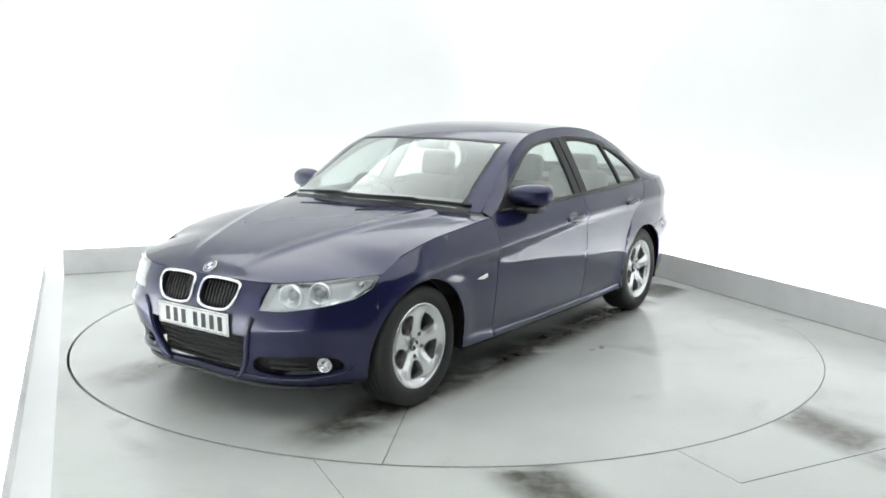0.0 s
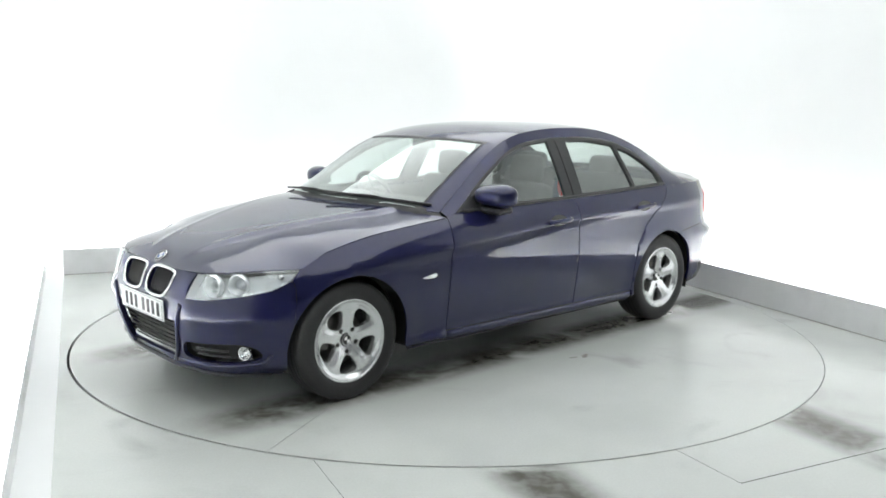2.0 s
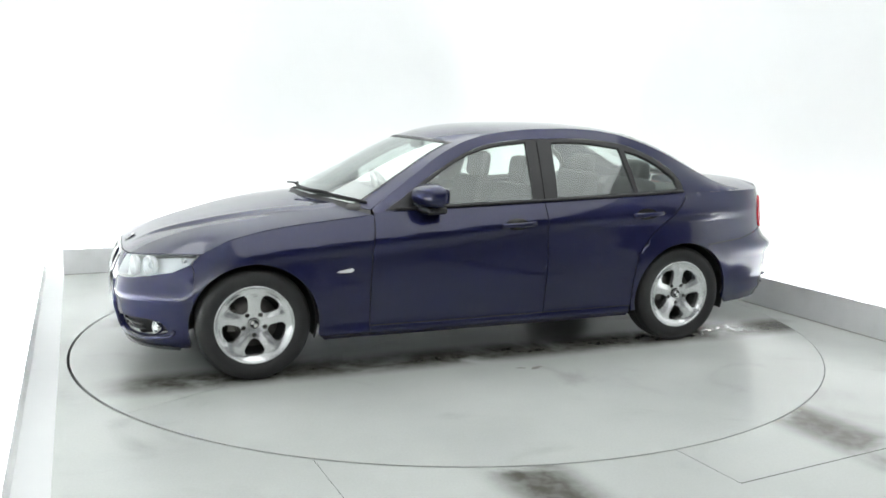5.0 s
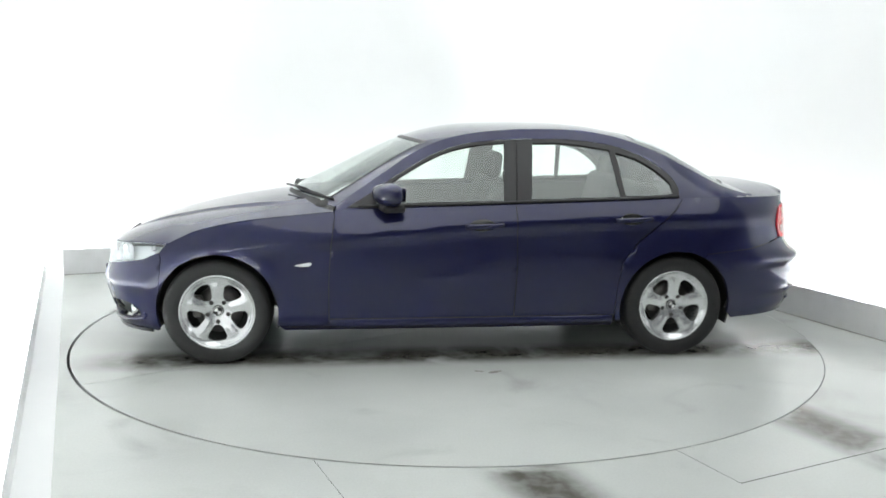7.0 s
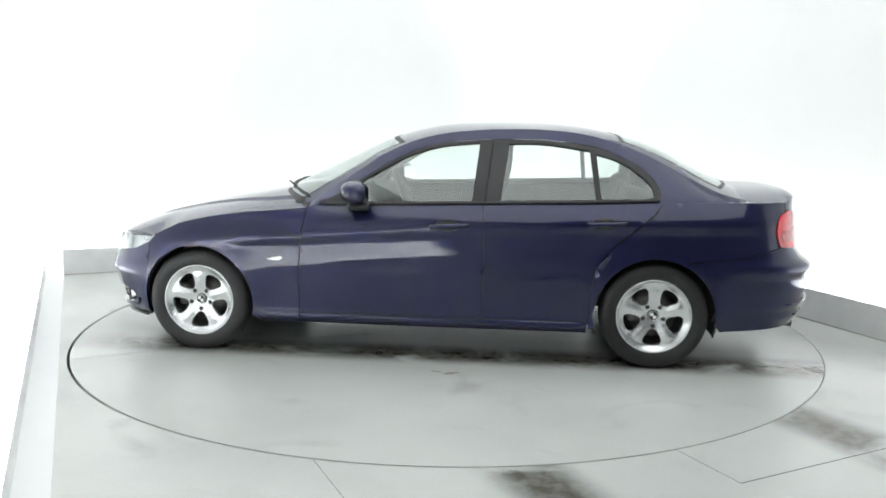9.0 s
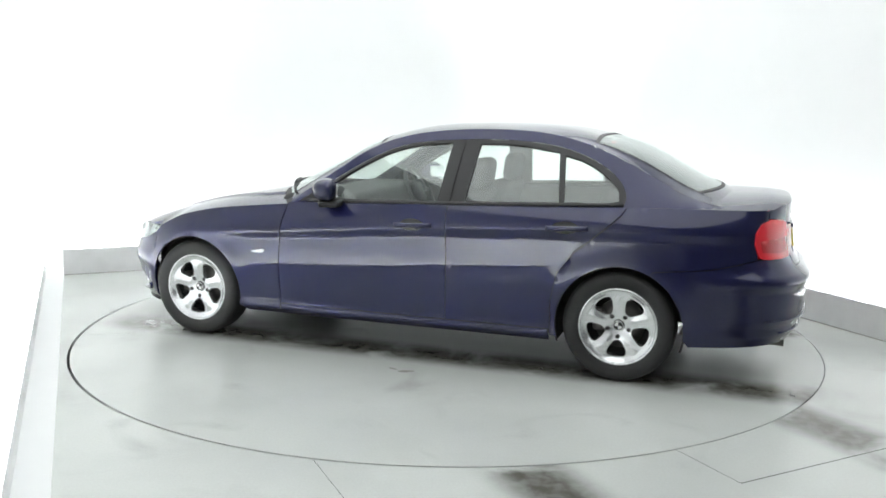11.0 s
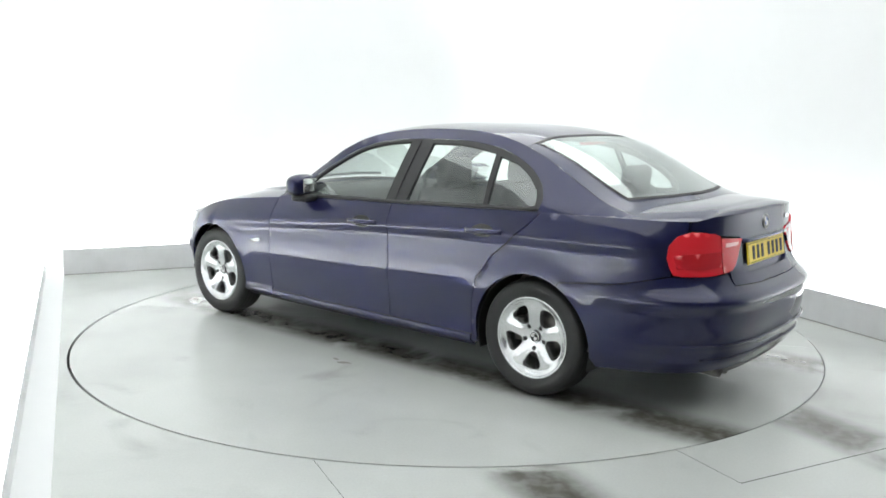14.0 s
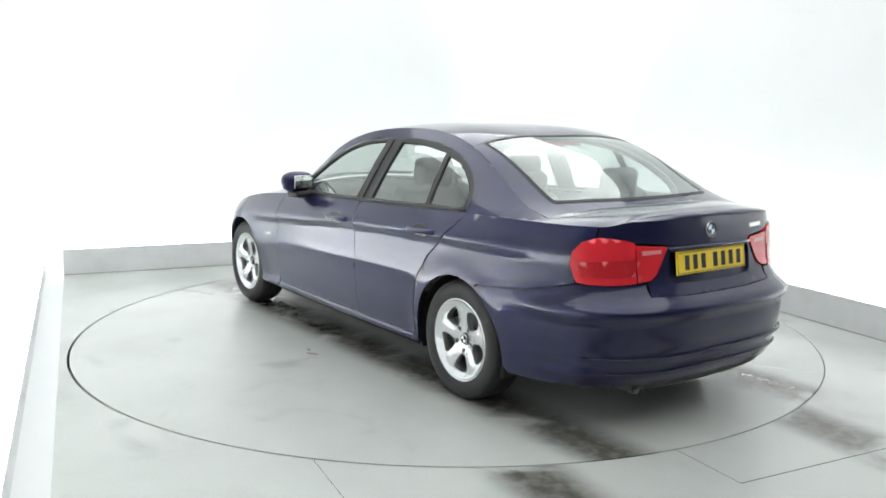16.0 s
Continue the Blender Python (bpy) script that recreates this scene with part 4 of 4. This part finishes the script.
        part("windscreen_seal", grid_bm(rim(ws_edge, -0.10, 0.05, 0.003), span(0.69, WS_TOP, 20), span(0, 1, 2)), BLACK_M, ws)

    # --- cowl and scuttle under the windscreen
    b = bmesh.new()
    n = 24
    f0, f1 = [], []
    for i in range(n + 1):
        s = -1 + 2 * i / n
        p = bonnet_at(A_WING, s)
        q = top(0.69, s * 0.97)
        f0.append(b.verts.new(p + Vector((0.02, 0, -0.012))))
        f1.append(b.verts.new(q + Vector((-0.02, 0, 0.0))))
    for i in range(n):
        b.faces.new((f0[i], f0[i + 1], f1[i + 1], f1[i]))
    part("scuttle", b, BLACK_M, car, "black scuttle panel below the windscreen")

    part("boot_lid", grid_bm(deck_at, [B_DECK * (i / 44) ** 0.8 for i in range(0, 45)], span(-1, 1, 36), 0.0), PAINT_M, car, "navy boot lid")
    # rear face of the boot lid down to the bumper
    lamp_in = [(0.60, 0.936), (0.46, 0.908), (0.318, 0.893), (0.305, 0.880), (0.325, 0.84), (0.378, 0.75), (0.43, 0.728)]
    edge_t = [(A_END - bb, deck_edge_z(abs(bb)) - 0.001) for bb in span(A_END - ax(-2.135, 0.985), -(A_END - ax(-2.135, 0.985)), 40)]
    lidface_r = RY(*[(-y, z) for y, z in lamp_in]) + RY((-0.44, 0.668))
    lidface_l = RY(*lamp_in[::-1])
    low_l = RY((0.44, 0.668))
    full = edge_t + [(2 * A_END - a, z) for a, z in X((-2.135, 0.942))] + lidface_r + RY((-0.2, 0.658), (0, 0.657), (0.2, 0.658)) + low_l + lidface_l + X((-2.135, 0.942))
    recess = spline_loop([(-0.285, 0.865), (0.285, 0.865), (0.295, 0.80), (0.285, 0.715), (-0.285, 0.715), (-0.315, 0.80)], 0.03, sharp=())
    recess = [(ry(y, z), z) for y, z in recess]
    bf = part("boot_face", sheet_bm(dense(full, 0.025), 0.03, wall, 1, 0.02, 0, [recess]), PAINT_M, car)
    part("plate_recess", sheet_bm(recess, 0.05, wall, 1, 0.0, -0.02), PAINT_M, bf)
    part("boot_handle", tube_bm([wall(ry(y, 0.868), 0.868) + Vector((-0.006, 0, 0)) for y in span(-0.30, 0.30, 12)], 0.012, 8), PAINT_M, bf)

    # --- rear bumper
    side_rb = X((-1.56, 0.642), (-1.85, 0.668), (-2.09, 0.722))
    rb_half_top = RY((0.66, 0.720), (0.5, 0.719), (0.452, 0.722), (0.445, 0.665))
    rbh = arch(-AXLE, 118.6, 186, n=20)
    l_side = [p for p in rbh[::-1]] + side_rb + rb_half_top
    r_side = [(2 * A_END - a, z) for a, z in l_side[::-1]]
    botm = [(2 * A_END - a, z) for a, z in X((-1.76, 0.235))] + RY((-0.5, 0.25), (0, 0.25), (0.5, 0.25)) + X((-1.76, 0.235))
    rbp = l_side + RY((0.2, 0.655), (0, 0.654), (-0.2, 0.655)) + r_side + botm

    def rear_bump(a, z):
        p = wall(a, z)
        k = max(0.0, 1 - abs(z - 0.60) / 0.05)
        n = 0.026 * k * (2 - k) + 0.016 * max(0.0, 1 - abs(z - 0.385) / 0.02) + 0.012 * max(0.0, 1 - abs(z - 0.30) / 0.025)
        out = Vector((p.x + 1.2, p.y * 0.6, 0)).normalized()
        fade = max(0.0, min(1.0, (-1.75 - p.x) / 0.35))
        return p + out * n * fade
    part("rear_bumper", sheet_bm(dense(rbp, 0.025), 0.025, rear_bump, 1, 0.02), PAINT_M, car, "navy rear bumper with a moulded lip")
    for z, hw in ((0.39, 0.73), (0.315, 0.64)):
        pts = [rear_bump(ry(y, z), z) + Vector((-0.004, 0, 0)) for y in span(-hw, hw, 40)]
        part("bumper_moulding", tube_bm(pts, 0.006, 8, flat=0.8), PAINT_M, car, "raised painted moulding across the rear bumper")
    val = RY((0.55, 0.285), (0.0, 0.285), (-0.55, 0.285), (-0.5, 0.21), (0, 0.20), (0.5, 0.21))
    part("rear_valance", sheet_bm(dense(val, 0.03), 0.04, wall, 1, 0.01, -0.012), BLACK_M, car)
    for y in (0.40, 0.48):
        e = part("exhaust_tip", revolve_bm([(0.026, -0.12), (0.032, 0.06), (0.030, 0.06), (0.024, -0.10)], 24), STEEL_M, car, "dull steel exhaust tip", m=Matrix.Translation((-2.20, y, 0.235)) @ Matrix.Rotation(radians(90), 4, "Z"))

    # --- tail lamps: outer on the quarter, inner on the lid
    for sg in (1, -1):
        mirr = (lambda q: q) if sg == 1 else (lambda q: [(2 * A_END - a, z) for a, z in q])
        top_line = X((-2.084, 0.755), (-2.066, 0.812), (-2.070, 0.87), (-2.094, 0.914), (-2.136, 0.935)) + RY((0.60, 0.932), (0.53, 0.922), (0.496, 0.910))
        bot_line = RY((0.496, 0.726), (0.54, 0.722), (0.61, 0.720), (0.66, 0.722)) + X((-2.13, 0.724), (-2.096, 0.732))
        outl = mirr(dense(top_line + bot_line, 0.02))
        t = part("tail_lamp", sheet_bm(outl, 0.025, wall, 1, 0.03, 0.010), RED_M, car, "glossy red tail lamp")
        inn = mirr(dense(RY((0.488, 0.899), (0.42, 0.893), (0.322, 0.886), (0.312, 0.880), (0.325, 0.855), (0.355, 0.80), (0.385, 0.757), (0.42, 0.735), (0.488, 0.726)), 0.02))
        part("inner_lamp", sheet_bm(inn, 0.025, wall, 1, 0.025, 0.008), RED_M, t, "red lamp on the boot lid")
        band = mirr(dense(X((-2.09, 0.825), (-2.14, 0.83)) + RY((0.50, 0.834), (0.50, 0.76), (0.60, 0.752)) + X((-2.105, 0.762)), 0.02))
        part("lamp_band", sheet_bm(band, 0.03, wall, 1, 0.002, 0.0125), DEEPRED_M, t, "darker ribbed red band")
        rev = mirr(dense(RY((0.46, 0.872), (0.35, 0.872), (0.355, 0.856), (0.46, 0.852)), 0.02))
        part("reversing_lamp", sheet_bm(rev, 0.03, wall, 1, 0.002, 0.0105), PINK_M, t, "pale pink reversing lamp strip")

    # --- cabin sides: painted upper frame, black window surround, glass
    xs = span(0.69, -2.03, 46)
    side_poly = [(x, belt_z(x) - 0.008) for x in xs] + [(x, max(belt_z(x) - 0.004, rail_z(x) - 0.001)) for x in xs[::-1]]
    dlo = [(0.60, 0.926), (0.44, 1.040), (0.27, 1.147), (0.08, 1.245), (-0.10, 1.298), (-0.40, 1.324), (-0.75, 1.324), (-1.02, 1.288), (-1.22, 1.211), (-1.345, 1.12), (-1.39, 1.04), (-1.385, 0.996)]
    dlo_b = [(x, belt_z(x) + 0.004) for x in span(-1.36, 0.56, 20)]
    DLO = spline_loop(dlo, 0.03, closed=False) + dlo_b
    both("cabin_side", side_poly, 0.04, house, PAINT_M, lip=0.0, holes=[DLO])
    wf = [(0.525, 0.947), (0.40, 1.045), (0.25, 1.140), (0.07, 1.232), (-0.11, 1.282), (-0.33, 1.305), (-0.30, 0.970)]
    wr = [(-0.468, 0.977), (-0.505, 1.303), (-0.72, 1.302), (-0.985, 1.268), (-1.02, 0.994)]
    wq = [(-1.05, 0.996), (-1.022, 1.25), (-1.14, 1.217), (-1.26, 1.148), (-1.343, 1.07), (-1.352, 1.015), (-1.31, 1.004)]
    WF = spline_loop(wf, 0.03, sharp=(0, 5, 6))
    WR = spline_loop(wr, 0.03, sharp=(0, 1, 3, 4))
    WQ = spline_loop(wq, 0.03, sharp=(0, 1))
    for sd in (1, -1):
        fr = part("window_frame", sheet_bm(DLO, 0.04, house, sd, 0.02, -0.002, [WF, WR, WQ]), BLACK_M, car, "black window surround and door pillars")
        for nm, lp in (("front_window", WF), ("rear_side_window", WR), ("quarter_window", WQ)):
            g = part(nm, sheet_bm(lp, 0.06, house, sd, 0.0, -0.012), GLASS_M, car, "green-tinted side window")
            g.visible_shadow = False
        pts = [house(x, belt_z(x) + 0.012) for x in span(0.56, -1.38, 24)]
        part("belt_moulding", tube_bm([Vector((p.x, (p.y + 0.004) * sd, p.z)) for p in pts], 0.009, 8), BLACK_M, car, "black waistline moulding")
        b = bmesh.new()
        for x in (-0.375,):
            tube_bm([Vector((p.x, (p.y + 0.000) * sd, p.z)) for p in [house(x - 0.09 * (z - 0.95), z) for z in span(0.96, 1.31, 8)]], 0.004, 6, bm=b)
        part("pillar_gap", b, DARK_M, fr)
        # inner door trim
        b = sheet_bm([(0.6, 0.55), (0.6, 0.91), (-1.35, 0.955), (-1.3, 0.8), (-1.0, 0.55)], 0.2, lambda x, z: Vector((x, 0.76, z)), sd, 0.02)
        part("door_trim", b, CLOTH_M, car, "dark inner door trim")

    # --- door handles over black ovals for their recesses' shade, gaps, side repeater
    for sd in (1, -1):
        for x, z, door in ((-0.165, 0.826, fd), (-1.075, 0.858, rd)):
            p = wall(ax(x, z), z)
            # flat black oval on the door skin, painted as the hollow's shade
            dk = part("handle_recess_shade", sheet_bm([(ax(x, z) + 0.074 * math.cos(t * math.pi / 12), z + 0.004 + 0.034 * math.sin(t * math.pi / 12)) for t in range(24)], 0.03, wall, sd, 0.0, 0.0018), GLOSSBLACK_M, door[(1 - sd) // 2])
            pts = [wall(ax(x + d, z + 0.002 - 0.03 * d), z + 0.002 - 0.03 * d) + Vector((0, 0.026 * (1 - (d / 0.13) ** 4) - 0.004, 0)) for d in span(-0.125, 0.105, 12)]
            part("door_handle", tube_bm([Vector((q.x, q.y * sd, q.z)) for q in pts], 0.010, 10, flat=1.5), PAINT_M, door[(1 - sd) // 2], "body-coloured door handle")
        rep = spline_loop([(0.83, 0.606), (0.84, 0.616), (0.90, 0.606), (0.932, 0.598), (0.90, 0.592), (0.845, 0.594)], 0.012)
        part("side_repeater", sheet_bm([(ax(x, z), z) for x, z in rep], 0.02, wall, sd, 0.004, 0.005), CLEARLAMP_M, car, "small clear side indicator")

    # --- mirrors
    for sd in (1, -1):
        b = bmesh.new()
        bmesh.ops.create_uvsphere(b, u_segments=28, v_segments=18, radius=1.0)
        for v in b.verts:
            c = v.co
            c.y, c.z = [math.copysign(abs(q) ** 0.75, q) for q in (c.y, c.z)]
            c.x = c.x * 0.10 if c.x > 0 else c.x * 0.05
            k = (c.y + 1) / 2
            c.x += 0.03 * (1 - k) - 0.01
            c.z *= 0.073 * (0.85 + 0.15 * k)
            c.y *= 0.13
        mir = part("mirror", b, PAINT_M, car, "body-coloured door mirror", m=Matrix.Translation((0.370, 0.892 * sd, 1.012)) @ Matrix.Diagonal((1, sd, 1, 1)) @ Matrix.Rotation(radians(9), 4, "Z"))
        part("mirror_glass", box_bm(0.006, 0.17, 0.085, 0.0028, (-0.050, 0.0, 0.0), turn=Matrix.Rotation(radians(12), 4, "Z")), CHROME_M, mir)
        part("mirror_base", box_bm(0.13, 0.25, 0.045, 0.02, (-0.005, -0.06, -0.082), 3), BLACK_M, mir, "black mirror foot")
        part("mirror_triangle", sheet_bm([(0.625, 0.925), (0.46, 1.02), (0.455, 0.935)], 0.05, house, sd, 0.006, 0.004), BLACK_M, car)

    # --- wheels
    w = build_wheel("wheel", None)
    w.parent = car
    places = [(AXLE, 0.752, 1), (-AXLE, 0.759, 1), (AXLE, -0.752, -1), (-AXLE, -0.759, -1)]
    for i, (x, y, sd) in enumerate(places):
        m = Matrix.Translation((x, y, 0.3165)) @ (Matrix.Rotation(math.pi, 4, "Z") if sd < 0 else Matrix())
        if i == 0:
            w.matrix_basis = m
        else:
            copy_thing(w, m)

    # --- cabin
    for y in (0.37, -0.37):
        seat(car, -0.10, y, 0.33)
        seat(car, -0.98, y * 0.98, 0.36, True)
    part("dashboard", box_bm(0.5, 1.44, 0.2, 0.07, (0.58, 0, 0.855), 3), CLOTH_M, car, "dark dashboard")
    sw = Matrix.Translation((0.27, -0.37, 0.90)) @ Matrix.Rotation(radians(-62), 4, "Y")
    st = part("steering_wheel", tube_bm([(0.185 * math.cos(t * math.pi / 16), 0.185 * math.sin(t * math.pi / 16), 0) for t in range(32)], 0.016, 10, closed=True), BLACK_M, car, "black steering wheel", m=sw)
    part("wheel_boss", box_bm(0.14, 0.13, 0.05, 0.02, (0, 0, -0.01), 3), BLACK_M, st)
    for a in (0, 180, 270):
        part("wheel_spoke", tube_bm([(0, 0, 0), (0.18 * math.cos(radians(a)), 0.18 * math.sin(radians(a)), 0)], 0.014, 8, flat=0.6), BLACK_M, st)
    part("parcel_shelf", box_bm(0.45, 1.2, 0.03, 0.01, (-1.52, 0, 0.97)), CLOTH_M, car, "dark parcel shelf")
    part("rear_view_mirror", box_bm(0.03, 0.23, 0.065, 0.02, (0.16, 0, 1.275), 3), BLACK_M, car, "interior mirror")

    p = top(-1.23, 0.0)
    part("brake_light", box_bm(0.03, 0.26, 0.02, 0.006, (p.x + 0.01, 0, p.z - 0.03), 2), DEEPRED_M, car, "slim dark red high-level brake light")
    # --- wipers
    for y0, y1, e in ((-0.35, 0.20, -0.62), (0.14, 0.70, -0.02)):
        pts = []
        for i in range(13):
            y = y0 + (y1 - y0) * i / 12
            s = max(-0.97, min(0.97, y / 0.75))
            p = top(0.665 - 0.0 * i, s)
            pts.append(p + Vector((0.004, 0, 0.008)))
        wp = part("wiper", tube_bm(pts, 0.006, 6, flat=1.6), BLACK_M, car, "black windscreen wiper")
        arm = [pts[6] + Vector((0.0, 0, 0.008)), (pts[6] + pts[0]) / 2 + Vector((0.025, 0, 0.008)), pts[0] + Vector((0.06, -0.06, 0.0))]
        part("wiper_arm", tube_bm(arm, 0.0075, 6), BLACK_M, wp)

    # --- plates, badges
    def number_plate(x, z, sd, mat, lab, tilt):
        m = Matrix.Translation((x, 0, z)) @ Matrix.Rotation(radians(tilt), 4, "Y")
        p = part("number_plate", plate_bm(0.52, 0.111), mat, car, lab, smooth=False, m=m)
        part("plate_border", tube_bm([(0.0045 * sd, -0.252, -0.048), (0.0045 * sd, 0.252, -0.048), (0.0045 * sd, 0.252, 0.048), (0.0045 * sd, -0.252, 0.048)], 0.0012, 4, closed=True), INK_M, p)
        for k, y in enumerate((-0.205, -0.145, -0.085, -0.025, 0.065, 0.125, 0.185)):
            part("bar", box_bm(0.002, 0.030, 0.070, 0, (0.0052 * sd, -y * sd, 0)), INK_M, p, smooth=False)
        return p
    number_plate(2.116, 0.475, 1, PLATE_W_M, "white front number plate with dark bars", 2)
    number_plate(-2.274, 0.80, -1, PLATE_Y_M, "yellow rear number plate with dark bars", 8)

    def roundel(p, m, r):
        o = part("badge", revolve_bm([(0, 0.002), (r * 0.98, 0.002), (r, 0.0), (r, -0.006)], 32, axis="z"), GLOSSBLACK_M, car, "round blue and white badge", m=m)
        for k in range(4):
            part("badge_quarter", revolve_bm([(0.0, 0.0032), (r * 0.62, 0.0032)], 8, axis="z", a0=k * math.pi / 2, a1=(k + 1) * math.pi / 2), BLUE_M if k % 2 else WHITE_M, o)
        part("badge_ring", revolve_bm([(r * 0.62, 0.0034), (r * 0.66, 0.0046), (r * 0.70, 0.0034)], 32, axis="z"), CHROME_M, o)
        part("badge_rim", revolve_bm([(r * 0.93, 0.003), (r * 0.98, 0.0045), (r * 1.02, 0.001)], 32, axis="z"), CHROME_M, o)
    hp = Vector((2.0, 0, 0))
    hp.z = hood_c(2.0) + 0.004
    roundel(hp, Matrix.Translation(hp) @ Matrix.Rotation(radians(38), 4, "Y"), 0.037)
    bp = wall(A_END, 0.945)
    roundel(bp, Matrix.Translation(bp + Vector((-0.004, 0, 0))) @ Matrix.Rotation(radians(-82), 4, "Y"), 0.037)
    p = wall(ry(-0.37, 0.945), 0.945)
    part("model_badge", box_bm(0.004, 0.11, 0.022, 0.001, p + Vector((-0.002, 0, 0)), turn=Matrix.Rotation(radians(9), 4, "Z")), CHROME_M, car, "small silver badge strip")
    return car


car = build_car()


# ================= the turntable =================
def build_turntable():
    t = empty("turntable", "flat round grey-green turntable flush with the floor", "turntable")
    r = DISC_R - 0.004
    seam = radians(28.8)
    for k in range(2):
        b = bmesh.new()
        pts = [(r * math.cos(seam + math.pi * (i / 80 + k)), r * math.sin(seam + math.pi * (i / 80 + k))) for i in range(81)]
        g = Vector((-math.sin(seam), math.cos(seam))) * (0.0018 if k == 0 else -0.0018)
        top_v = [b.verts.new((x + g.x, y + g.y, 0)) for x, y in pts]
        low_v = [b.verts.new((x + g.x, y + g.y, -0.03)) for x, y in pts]
        b.faces.new(top_v)
        for i in range(81):
            j = (i + 1) % 81
            b.faces.new((top_v[i], low_v[i], low_v[j], top_v[j]))
        bmesh.ops.recalc_face_normals(b, faces=b.faces)
        part("deck_plate", b, DISC_M, t, "painted steel half of the disc", smooth=False)
    # scuffs that ride round with the disc
    rnd = random.Random(5)
    for x, y, sx, sy, a in ((-0.14, 1.12, 0.05, 0.022, 20), (-0.05, 1.10, 0.04, 0.012, 160)):
        b = bmesh.new()
        vs = []
        for i in range(18):
            an = 2 * math.pi * i / 18
            q = rnd.uniform(0.55, 1.1)
            vs.append(b.verts.new((sx * q * math.cos(an), sy * q * math.sin(an), 0.0012)))
        b.faces.new(vs)
        part("scuff", b, STAIN_M, t, "dark scuff in the paint", smooth=False, m=pose(x, y, 0, 0, 0, a))
    return t


turntable = build_turntable()


# ================= movement =================
def motions():
    rows_disc, rows_car = [], []
    for sec, deg in TURN:
        m = pose(0, 0, 0, 0, 0, deg)
        rows_disc.append((sec, m))
        rows_car.append((sec, m @ Matrix.Translation((CAR_AT[0], CAR_AT[1], 0.0))))
    walk(turntable, rows_disc)
    walk(car, rows_car)


motions()
